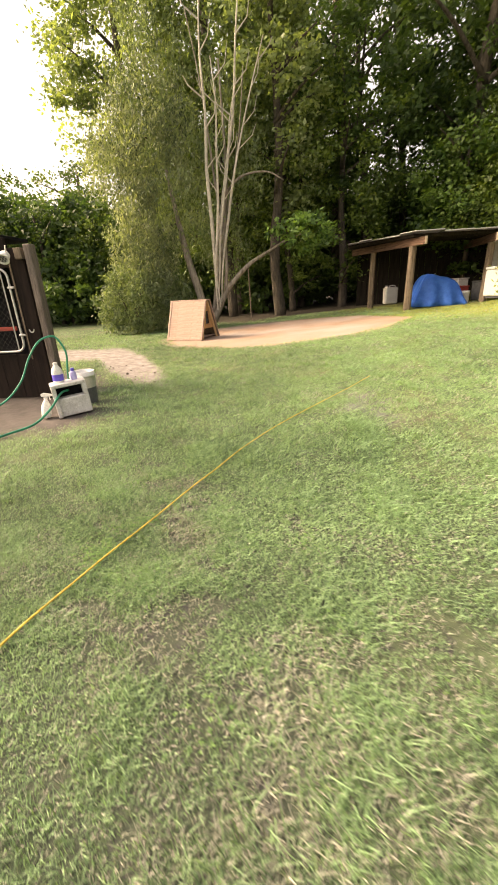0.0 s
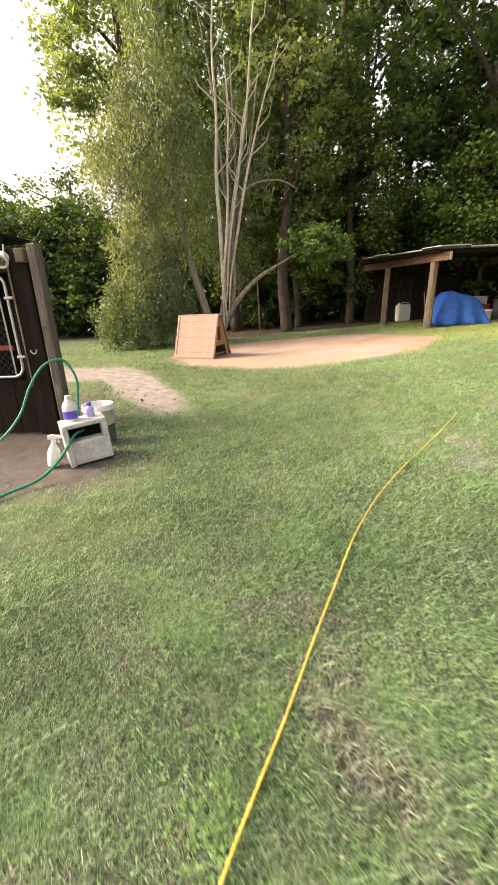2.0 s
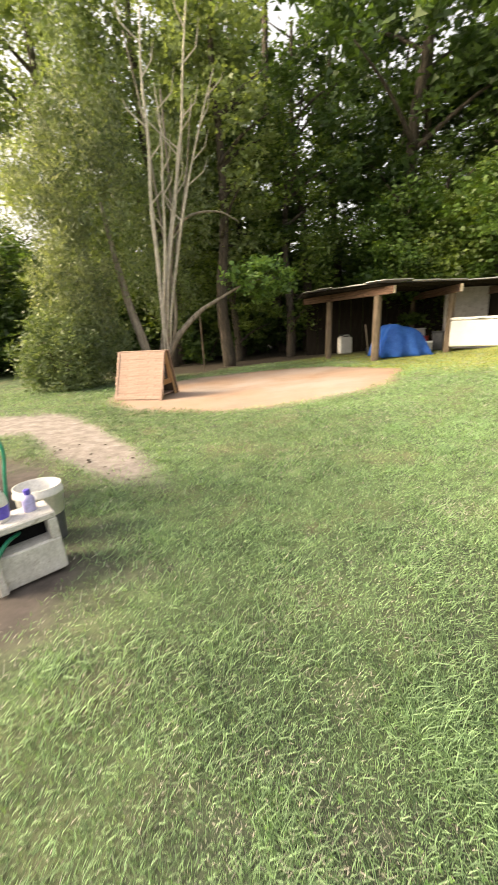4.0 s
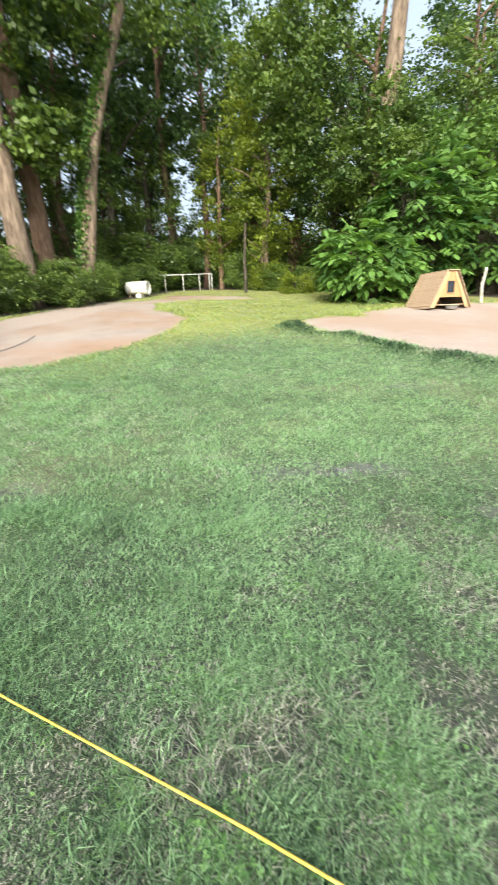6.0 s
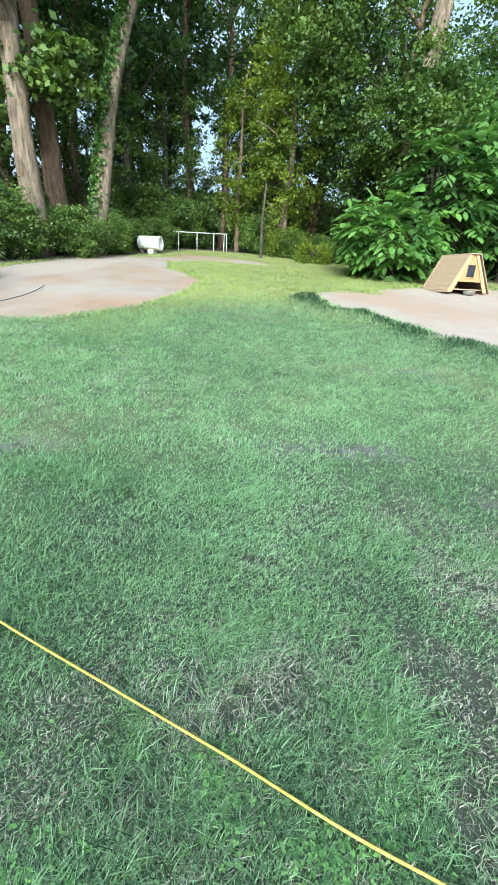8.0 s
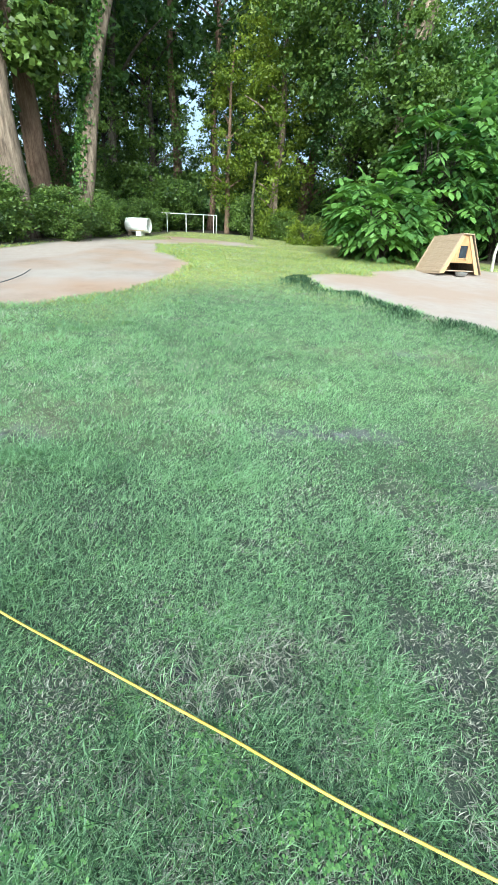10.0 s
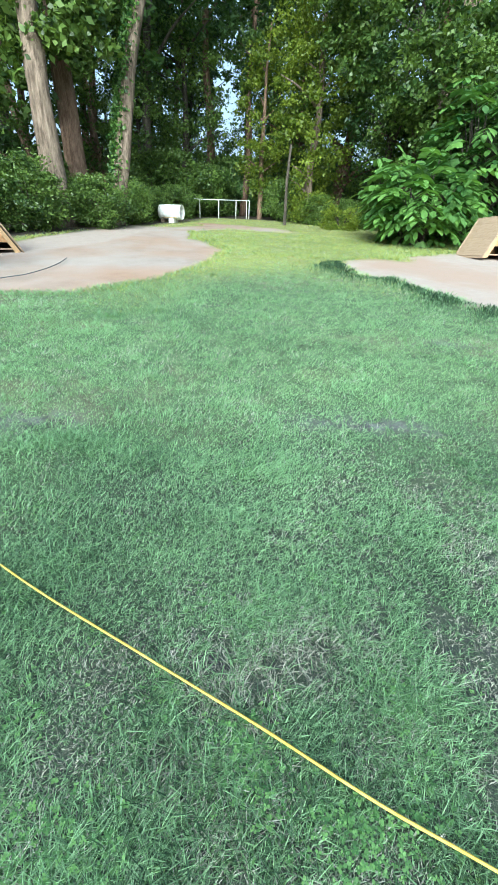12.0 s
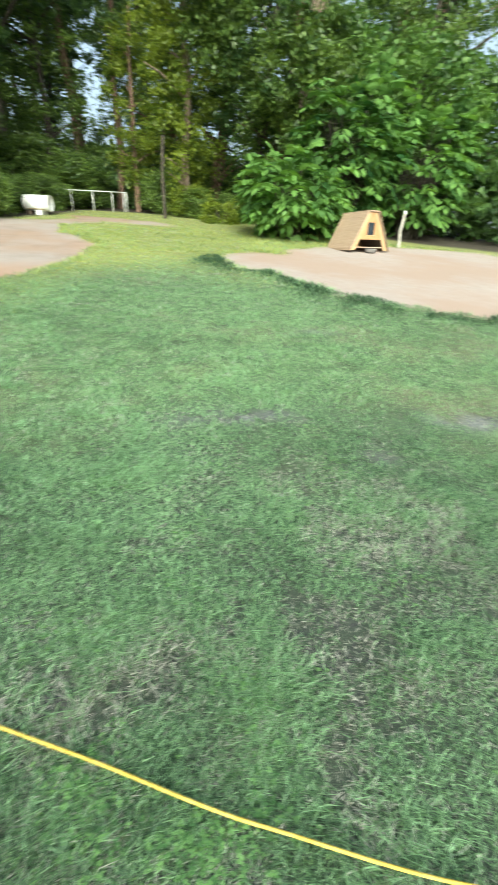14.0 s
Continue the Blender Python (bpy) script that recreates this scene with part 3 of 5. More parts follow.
# ---- dog houses ----
def dog_house(m, label, length=1.1, base=1.05, top=0.22, high=1.0, group="wooden dog houses", pane=0.13, ply=None):
    """A-frame of plywood: ridge along x, the open gable faces +x."""
    root = thing("dog_house", m, label, "dog house", group)
    ply = ply or M_PLY
    half, ht = base / 2, top / 2
    slant = math.hypot(half - ht, high)
    lean = math.atan2(half - ht, high)
    for s in (-1, 1):
        side = part("side_panel", box(length + 0.06, 0.012, slant + 0.04, bev=0.002), M_TIMBER, root)
        side.matrix_local = pose(0, s * (half + ht) / 2 * 1.02, high / 2 + 0.01, -s * math.degrees(-lean))
        for q in (-1, 1):
            strip = part("batten", box(0.045, 0.02, slant), ply, side)
            strip.matrix_local = pose(q * (length / 2 + 0.01), s * 0.022, 0)
        n = 6
        for k in range(n):
            plank = part("plank", box(length + 0.1, 0.018, (slant + 0.06) / n - 0.002, bev=0.0015), ply, side)
            plank.matrix_local = pose(0.006 * math.sin(k * 2.7 + s), s * (0.008 + 0.002 * (k % 2)), (k + 0.5) * (slant + 0.06) / n - (slant + 0.06) / 2)
        rail = part("bottom_rail", box(length, 0.022, 0.07), ply, side)
        rail.matrix_local = pose(0, s * 0.024, -slant / 2 + 0.06)
    part("ridge_board", box(length + 0.12, top + 0.05, 0.03, (0, 0, high + 0.03)), ply, root)
    w = lambda z: half + (ht - half) * z / high - 0.02
    # gable between two slanting leg boards, open below, with a small window
    z1, z2, z3 = 0.29 * high, 0.4 * high, 0.74 * high
    x0 = length / 2 - 0.03
    cut = min(pane, w(high) - 0.013)
    for s in (-1, 1):
        foot, tip = 0.13, min(0.09, w(high) - 0.01)
        leg = prism([(s * (w(0) - foot), 0), (s * w(0), 0), (s * w(high), high), (s * (w(high) - tip), high)], 0.02)
        part("leg_board", leg, M_PLY_PALE, root, "pale slanting leg board").matrix_local = pose(x0 + 0.03, 0, 0, 0, 0, 90)
        up = prism([(s * pane, z1), (s * w(z1), z1), (s * w(high), high), (s * cut, high)], 0.022)
        part("gable_board", up, M_PLY_ORANGE, root).matrix_local = pose(x0, 0, 0, 0, 0, 90)
    mid = prism([(-pane + 0.003, z1 + 0.002), (pane - 0.003, z1 + 0.002), (pane - 0.003, z2), (-pane + 0.003, z2)], 0.02)
    part("sill_board", mid, M_PLY_ORANGE, root).matrix_local = pose(x0, 0, 0, 0, 0, 90)
    mid = prism([(-pane + 0.003, z3), (pane - 0.003, z3), (cut - 0.003, high), (-cut + 0.003, high)], 0.02)
    part("head_board", mid, M_PLY_ORANGE, root).matrix_local = pose(x0, 0, 0, 0, 0, 90)
    part("window_pane", box(0.006, 2 * pane + 0.06, z3 - z2 + 0.06, (x0 - 0.03, 0, (z2 + z3) / 2), bev=0.0), M_PANE, root, "dark dusty window pane")
    part("window_ledge", box(0.03, 2 * pane + 0.04, 0.02, (x0 + 0.01, 0, z2 + 0.002)), M_PLY_PALE, root)
    back = prism([(-w(0), 0.03), (w(0), 0.03), (w(high), high), (-w(high), high)], 0.022)
    part("back_board", back, M_PLY_ORANGE, root).matrix_local = pose(-x0, 0, 0, 0, 0, 90)
    part("floor_board", box(length - 0.12, base * 0.8, 0.03, (0, 0, 0.08)), ply, root)
    return root


def stand(x, y, turn=0.0, dz=0.0, rx=0.0, ry=0.0):
    return pose(x, y, hz(x, y) + dz, rx, ry, turn)


dog_house(stand(-1.78, 13.05, -22, -0.03), "tan plywood dog house with sloping sides, on bare sand", 1.12, 1.15, 0.2, 1.1, ply=M_PLY_ROSE)
dog_house(stand(8.95, 9.25, 232, -0.03, ry=-2), "orange plywood dog house with dark window, on sand by a bush", 1.25, 1.6, 0.6, 0.78, pane=0.055)
dog_house(stand(11.75, -4.05, 192, -0.03, ry=-3), "pale plywood dog house with orange gable, on pale sand", 1.2, 1.35, 0.32, 1.0)
bowl = thing("dog_bowl", stand(11.12, -4.2), "shallow pale metal bowl in front of the dog house", "bowl")
part("dish", lathe([(0.02, 0.0), (0.13, 0.0), (0.17, 0.09), (0.18, 0.1), (0.165, 0.1), (0.12, 0.02), (0.02, 0.015)], 24), M_GALV, bowl, smooth=True)


# ---- white barrel kennel and pipe rail ----
def barrel_house():
    root = thing("barrel_house", stand(18.6, 6.6, -12), "white plastic barrel on its side as dog shelter", "barrel")
    prof = [(0.02, -0.5), (0.25, -0.5), (0.28, -0.47), (0.28, -0.18), (0.29, -0.16), (0.28, -0.14), (0.28, 0.14), (0.29, 0.16), (0.28, 0.18), (0.28, 0.49), (0.287, 0.5), (0.27, 0.5), (0.262, 0.47), (0.262, -0.44), (0.02, -0.46)]
    b = part("barrel", lathe(prof, 28), M_WHITE, root, smooth=True)
    b.matrix_local = pose(0, 0, 0.4, 90, 0, 0)
    rim = [(0.278 * math.cos(a), 0.278 * math.sin(a), 0.505) for a in np.linspace(0, 2 * math.pi, 29)]
    part("rim", tube(rim, 0.012, 6), M_WHITE, b, "rounded rim of the open end", smooth=True)
    part("bedding", box(0.4, 0.7, 0.04, (0, 0, 0.19), bev=0.015), M_STRAWBED, root, "flattened straw bedding")
    part("cradle", box(0.5, 0.22, 0.2, (0, -0.1, 0.05)), M_WHITE, root)
    part("rear_block", box(0.4, 0.14, 0.18, (0.1, 0.36, 0.05)), M_TIMBER, root, "weathered timber block")


def pipe_rail():
    a, b = Vector((21.5, 6.3, 0)), Vector((22.5, 3.4, 0))
    root = thing("pipe_rail", pose(0, 0, 0), "low white pipe rail at the edge of the woods", "railing")
    tops = []
    for k in range(5):
        q = a.lerp(b, (0.17, 0.48, 0.77, 0.95, 0.995)[k])
        z = hz(q.x, q.y)
        part("post", tube([(q.x, q.y, z - 0.05), (q.x, q.y, z + 0.82)], 0.02, 10), M_WHITE, root, smooth=True)
        tops.append((q.x, q.y, z + 0.82))
    p, q = Vector(tops[0]), Vector(tops[4])
    part("top_rail", tube([p + (p - q) * 0.2 + Vector((0, 0, 0.03)), p, q], 0.02, 10), M_WHITE, root, smooth=True)


barrel_house()
pipe_rail()
post = thing("marker_post", stand(19.6, 1.65, 0), "thin weathered wooden pole at the wood's edge", "post")
part("pole", tube([(0, 0, -0.1), (0.02, 0.03, 1.6), (0.0, -0.05, 3.0)], [0.07, 0.06, 0.05], 8), M_BARK_DARK, post)
post = thing("stake", stand(12.7, -6.0, 0), "short weathered stake beside the dog house", "post")
part("pole", tube([(0, 0, -0.1), (0.03, 0.05, 0.5), (0.1, -0.05, 1.0)], [0.05, 0.045, 0.04], 8), M_BARK_PALE, post)
part("cap", tube([(0.1, -0.05, 1.0), (0.11, -0.06, 1.08)], [0.042, 0.036], 8), M_WHITE, post)


# ---- open shed ----
def shed():
    root = thing("open_shed", pose(0, 0, 0), "open timber pole shed with low metal roof", "shed")
    A, B, C, E = Vector((4.9, 17.5, 0)), Vector((5.5, 15.05, 0)), Vector((7.95, 14.75, 0)), Vector((9.3, 13.5, 0))
    deep = Vector((0.25, 0.97, 0))
    top = 2.5

    def fall(x):
        return -0.18 - 0.025 * max(0.0, x - 6.5)

    def upright(p, r=0.1):
        z = hz(p.x, p.y)
        part("post", tube([(p.x, p.y, z - 0.1), (p.x + 0.02, p.y, (z + top) / 2), (p.x + 0.05, p.y, top + 0.02 + fall(p.x))], [r * 1.05, r, r * 0.95], 10, knobs=0.25, seed=p.x), M_TIMBER, root)

    for p, r in ((A, 0.11), (B, 0.13), (C, 0.12), (E, 0.1)):
        upright(p, r)
    for p in (A + deep * 2.5, C + deep * 3.6, E + deep * 3.5):
        upright(p, 0.1)
    for p, d, near, far in ((B, (A - B).normalized(), 0.75, 4.2), (C, deep, 0.7, 4.2), (E, deep, 0.4, 4.2)):
        a, b = p - d * near, p + d * far
        turn = (b - a).to_track_quat("X", "Z").to_matrix().to_4x4()
        bm = box((b - a).length, 0.09, 0.24, bev=0.012)
        ob = part("beam", bm, M_BEAM, root)
        mid = (a + b) / 2
        ob.matrix_local = Matrix.Translation((mid.x, mid.y, top + 0.14 + fall(p.x))) @ turn
        end = part("beam_end", box(0.012, 0.085, 0.23, bev=0.004), M_BEAM_END, ob, "pale sawn end")
        end.matrix_local = pose(-(b - a).length / 2 - 0.007, 0, 0)
    line = [A + Vector((-0.9, 0.3, 0)), B + Vector((-0.1, -0.5, 0)), C + Vector((0.0, -0.5, 0)), E + Vector((0.5, -0.4, 0))]
    # rafters along the front, stacked boards
    for k, off in enumerate((0.1, 0.6, 1.4, 2.4, 3.4)):
        for p, q in zip(line, line[1:]):
            a, b = p + deep * off, q + deep * off
            a.z, b.z = fall(a.x), fall(b.x)
            turn = (b - a).to_track_quat("X", "Z").to_matrix().to_4x4()
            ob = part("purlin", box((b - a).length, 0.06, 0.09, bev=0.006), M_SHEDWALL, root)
            mid = (a + b) / 2
            ob.matrix_local = Matrix.Translation((mid.x, mid.y, top + 0.31 + 0.002 * k + mid.z)) @ turn
    # corrugated sheets, sagging and uneven
    for i, (p, q) in enumerate(zip(line, line[1:])):
        run = q - p
        n = max(1, round(run.length / 0.75))
        for k in range(n):
            bm = bmesh.new()
            cols, rows = 19, 6
            grid = []
            for r in range(rows):
                rowv = []
                for c in range(cols):
                    s = (k + c / (cols - 1) * 1.04) / n
                    w = p + run * s + deep * (-0.28 + 4.7 * r / (rows - 1) + 0.06 * math.sin(i * 3 + k * 2.3))
                    z = top + 0.375 + 0.014 * math.cos(c * 2 * math.pi / 3) + 0.03 * math.sin(k * 1.9 + i * 2.1) * (1 - r / rows) + 0.02 * r + 0.006 * (k % 2) + fall(w.x)
                    rowv.append(bm.verts.new((w.x, w.y, z)))
                grid.append(rowv)
            for r in range(rows - 1):
                for c in range(cols - 1):
                    bm.faces.new((grid[r][c], grid[r][c + 1], grid[r + 1][c + 1], grid[r + 1][c]))
            bmesh.ops.solidify(bm, geom=bm.faces[:], thickness=0.006)
            part("roof_sheet", bm, M_ROOF, root)
            lip = p + run * ((k + 0.5) / n) + deep * (-0.31)
            strip = part("roof_edge", box(run.length / n, 0.02, 0.028 + 0.01 * (k % 2), bev=0.004), M_GALV, root, "bright metal roof edge")
            strip.matrix_local = Matrix.Translation((lip.x, lip.y, top + 0.38 + fall(lip.x) + 0.028 * math.sin(k * 1.9 + i * 2.1))) @ run.to_track_quat("X", "Z").to_matrix().to_4x4()
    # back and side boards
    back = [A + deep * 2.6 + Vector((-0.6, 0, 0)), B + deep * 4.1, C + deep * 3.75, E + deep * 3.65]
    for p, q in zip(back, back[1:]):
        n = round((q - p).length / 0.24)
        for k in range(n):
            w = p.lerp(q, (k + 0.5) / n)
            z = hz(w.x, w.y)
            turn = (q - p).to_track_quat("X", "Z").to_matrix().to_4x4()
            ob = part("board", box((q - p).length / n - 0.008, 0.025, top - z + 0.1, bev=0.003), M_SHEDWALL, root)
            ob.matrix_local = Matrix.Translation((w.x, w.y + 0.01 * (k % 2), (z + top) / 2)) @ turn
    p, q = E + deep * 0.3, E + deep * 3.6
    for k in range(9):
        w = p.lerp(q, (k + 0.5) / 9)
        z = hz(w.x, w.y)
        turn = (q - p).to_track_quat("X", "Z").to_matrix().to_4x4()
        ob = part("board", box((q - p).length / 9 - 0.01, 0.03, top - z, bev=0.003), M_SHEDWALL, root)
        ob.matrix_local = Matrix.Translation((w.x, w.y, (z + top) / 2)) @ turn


def blue_tarp(x, y, turn):
    """A draped sheet over a heap, with folds and a hem on the ground."""
    root = thing("tarp_heap", stand(x, y, turn), "bright blue tarpaulin draped over a heap in the shed", "tarp")
    bm = bmesh.new()
    n = 34
    grid = []
    for j in range(n):
        rowv = []
        for i in range(n):
            u, v = 2 * i / (n - 1) - 1, 2 * j / (n - 1) - 1
            e = max(abs(u), abs(v))
            flat = 1 - max(0, (e - 0.45) / 0.55) ** 1.7
            fold = 0.05 * math.sin(9 * u + 4 * v) * (e ** 2) + 0.06 * noise.noise(Vector((u * 2.2, v * 2.2, 3)))
            z = max(0.015, 1.06 * flat * (1 - 0.3 * min(1.2, max(0.0, u + 0.25))) + fold * (flat > 0.02))
            k = 0.62 + (e - 0.62) * (0.75 if e > 0.62 else 1)
            k = k / max(e, 1e-6) if e > 0.62 else 1
            sx = 0.88 * u * k + 0.05 * math.sin(12 * v + 3 * u) * (1 - flat)
            sy = 0.74 * v * k + 0.06 * math.sin(10 * u + 2) * (1 - flat)
            rowv.append(bm.verts.new((sx * (1.15 - 0.12 * flat), sy * (1.15 - 0.12 * flat), z)))
        grid.append(rowv)
    for j in range(n - 1):
        for i in range(n - 1):
            bm.faces.new((grid[j][i], grid[j][i + 1], grid[j + 1][i + 1], grid[j + 1][i]))
    bmesh.ops.solidify(bm, geom=bm.faces[:], thickness=0.006)
    part("sheet", bm, M_TARP, root, smooth=True)


def freezer(x, y, turn):
    # freezer shape added in place of a white ridged sheet
    root = thing("chest_freezer", stand(x, y, turn), "white freezer-like box in place of a ridged sheet at the shed front", "freezer")
    part("body", box(1.75, 0.7, 0.8, (0, 0, 0.46), bev=0.03), M_ENAMEL, root)
    part("lid", box(1.78, 0.73, 0.09, (0, 0, 0.915), bev=0.03), M_ENAMEL, root)
    part("handle", box(0.2, 0.03, 0.03, (0, -0.385, 0.9), bev=0.008), M_GREYPLASTIC, root, "dark plastic handle")
    part("plinth", box(1.65, 0.6, 0.07, (0, 0, 0.035)), M_GREYPLASTIC, root)


def water_can(x, y, turn):
    root = thing("water_can", stand(x, y, turn), "tall white plastic water can standing in the shade of the shed", "can")
    part("body", box(0.56, 0.3, 0.66, (0, 0, 0.35), bev=0.05), M_WHITE, root)
    part("neck", lathe([(0.06, 0.66), (0.06, 0.72), (0.045, 0.73)], 16, at=(-0.18, 0, 0)), M_WHITE, root)
    part("cap", lathe([(0.065, 0.725), (0.065, 0.77), (0.05, 0.775)], 16, at=(-0.18, 0, 0)), M_GREYPLASTIC, root, "dark screw cap")
    part("handle", tube([(-0.06, 0, 0.67), (-0.04, 0, 0.75), (0.18, 0, 0.75), (0.22, 0, 0.67)], 0.02, 8), M_WHITE, root, smooth=True)
    for k in (0.2, 0.46):
        part("rib", box(0.5, 0.012, 0.03, (0, -0.154, k), bev=0.004), M_WHITE, root)


def bucket(x, y, turn, mat, label, r=0.15, h=0.36, band=None):
    root = thing("bucket", stand(x, y, turn), label, "bucket", "buckets")
    prof = [(r * 0.86, 0.0), (r * 0.9, 0.02), (r * 0.985, h * 0.85), (r * 1.06, h * 0.86), (r * 1.06, h * 0.9), (r, h * 0.91), (r * 1.03, h), (r * 0.97, h), (r * 0.9, h * 0.5), (r * 0.82, 0.03)]
    part("body", lathe(prof, 28), mat, root, smooth=True)
    if band:
        part("lower_wrap", lathe([(r * 0.905, 0.012), (r * 0.95, h * 0.52), (r * 0.935, h * 0.52), (r * 0.89, 0.012)], 28), band, root, "dark grey lower half")
    hoop = [(r * 1.05 * math.cos(a), -0.02 - 0.1 * math.sin(a), h * 0.86 - r * 0.9 * math.sin(a)) for a in np.linspace(0, math.pi, 13)]
    part("handle", tube(hoop, 0.004, 6), M_GALV, root, "wire bail handle")
    return root


shed()
blue_tarp(6.72, 15.6, -8)
for hx, hy, tilt in ((6.45, 17.3, -8), (7.1, 17.4, 14)):
    tool = thing("tool_handle", stand(hx, hy, 0, 0, 0, tilt), "pale wooden tool handle standing behind the tarpaulin", "tool", "tools in the shed")
    part("shaft", tube([(0, 0, 0), (0.01, 0, 0.7), (0, 0, 1.12)], 0.018, 8), M_BEAM_END, tool, smooth=True)
    part("blade", prism([(-0.1, 0.0), (0.1, 0.0), (0.08, 0.25), (-0.08, 0.25)], 0.01), M_GREYPLASTIC, tool, "dark metal blade")
freezer(8.62, 14.05, -46)
water_can(5.98, 18.4, 8)
bucket(7.55, 15.25, 20, M_WHITE, "white plastic bucket beside the tarpaulin", 0.17, 0.4)
panel = thing("white_panel", stand(9.55, 15.3, -46), "faded white board standing behind the white freezer-like box", "board")
part("sheet", box(2.3, 0.03, 1.95, (0, 0, 0.98)), M_WHITEBOARD, panel)
for k, (px, py, ph, pm) in enumerate(((7.75, 16.0, 0.5, M_RED), (7.9, 16.4, 0.75, M_WHITE), (7.45, 16.8, 0.9, M_DARKWOOD), (8.2, 15.6, 0.6, M_GREYPLASTIC))):
    crate = thing("storage_box", stand(px, py, 17 * k), ("red plastic storage box", "white plastic storage box", "dark wooden storage box", "grey plastic storage box")[k] + " among shed clutter", "box")
    part("body", box(0.45, 0.35, ph, (0, 0, ph / 2), bev=0.02), pm, crate)
    part("lid", box(0.49, 0.39, 0.04, (0, 0, ph + 0.02), bev=0.012), pm, crate)


# red-topped tub by the round bush
def red_tub(x, y, turn):
    root = thing("feed_tub", stand(x, y, turn), "low dark tub with red lid on the sand", "tub")
    part("body", box(0.5, 0.36, 0.17, (0, 0, 0.085), bev=0.03), M_GREYPLASTIC, root)
    part("lid", box(0.53, 0.39, 0.08, (0, 0, 0.205), bev=0.03), M_RED, root)
    part("handle", tube([(-0.12, 0, 0.24), (-0.1, 0, 0.28), (0.1, 0, 0.28), (0.12, 0, 0.24)], 0.014, 8), M_GREYPLASTIC, root)


red_tub(5.95, 8.15, -40)


# ---- kennel front with wire gate ----
def kennel():
    root = thing("kennel", pose(-2.95, 6.12, 0, 0, 0, -4), "dark stained kennel wall with chain-link gate", "kennel")
    # along -x from the corner post
    post = part("corner_post", box(0.1, 0.15, 2.14, (0.01, 0, 1.06), bev=0.012), M_POST, root, "weathered grey corner post")
    part("cap_block", box(0.1, 0.1, 0.14, (-0.13, -0.03, 2.02)), M_TIMBER, root)
    part("stile", box(0.24, 0.06, 2.1, (-0.22, 0.02, 1.05)), M_DARKWOOD, root)
    part("edge_strip", box(0.02, 0.015, 1.5, (-0.31, -0.02, 1.35)), M_TIMBER, root)
    for k in range(14):
        part("board", box(0.245, 0.03, 0.66, (-0.47 - 0.25 * k, 0.06, 0.34), bev=0.003), M_DARKWOOD, root)
    part("head_board", box(3.6, 0.05, 0.38, (-2.15, 0.05, 2.05)), M_DARKWOOD, root)
    # black walls behind the gate stand for the shaded inside
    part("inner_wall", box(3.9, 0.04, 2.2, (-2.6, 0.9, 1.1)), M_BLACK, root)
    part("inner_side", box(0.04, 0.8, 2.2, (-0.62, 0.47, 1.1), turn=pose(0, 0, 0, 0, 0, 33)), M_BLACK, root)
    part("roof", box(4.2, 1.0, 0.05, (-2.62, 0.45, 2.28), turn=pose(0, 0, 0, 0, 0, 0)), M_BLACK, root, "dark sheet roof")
    # gate of bent steel tube
    hoop = []
    for cx, cz, a0 in ((-0.52, 1.73, 0), (-1.82, 1.73, 90), (-1.82, 0.84, 180), (-0.52, 0.84, 270)):
        hoop += [(cx + 0.12 * math.cos(radians(a0 + d)), 0, cz + 0.12 * math.sin(radians(a0 + d))) for d in range(0, 91, 15)]
    gate = part("gate_frame", tube(hoop + [hoop[0]], 0.016, 10), M_GALV, root, "galvanised tube frame")
    wire = bmesh.new()
    for k in range(-16, 30):
        for s in (-1, 1):
            pts = []
            for zz in np.linspace(0.74, 1.83, 14):
                xx = -1.92 + 0.075 * k + s * (zz - 0.74) * 0.9 + (0.9 if s < 0 else 0)
                if -1.92 < xx < -0.44:
                    pts.append((xx, 0.004 * s, zz))
            if len(pts) > 1:
                tube([pts[0], pts[-1]], 0.0017, 4, wire)
    part("wire_mesh", wire, M_WIRE, gate, "diamond wire mesh")
    for zz in (0.95, 1.6):
        part("hinge", box(0.1, 0.03, 0.03, (-0.38, -0.01, zz)), M_GALV, root)
    part("strut", tube([(-0.5, 0.01, 1.84), (-0.5, 0.01, 0.74)], 0.009, 8), M_GALV, gate)
    hook = [( -0.2 + 0.035 * math.cos(a), -0.05, 1.03 + 0.045 * math.sin(a)) for a in np.linspace(math.pi, 2 * math.pi, 9)]
    part("hook", tube(hook, 0.009, 6), M_GALV, root)
    part("rag", box(0.4, 0.03, 0.06, (-0.9, 0.4, 1.02), bev=0.012), M_RED, root, "faded red cloth inside")


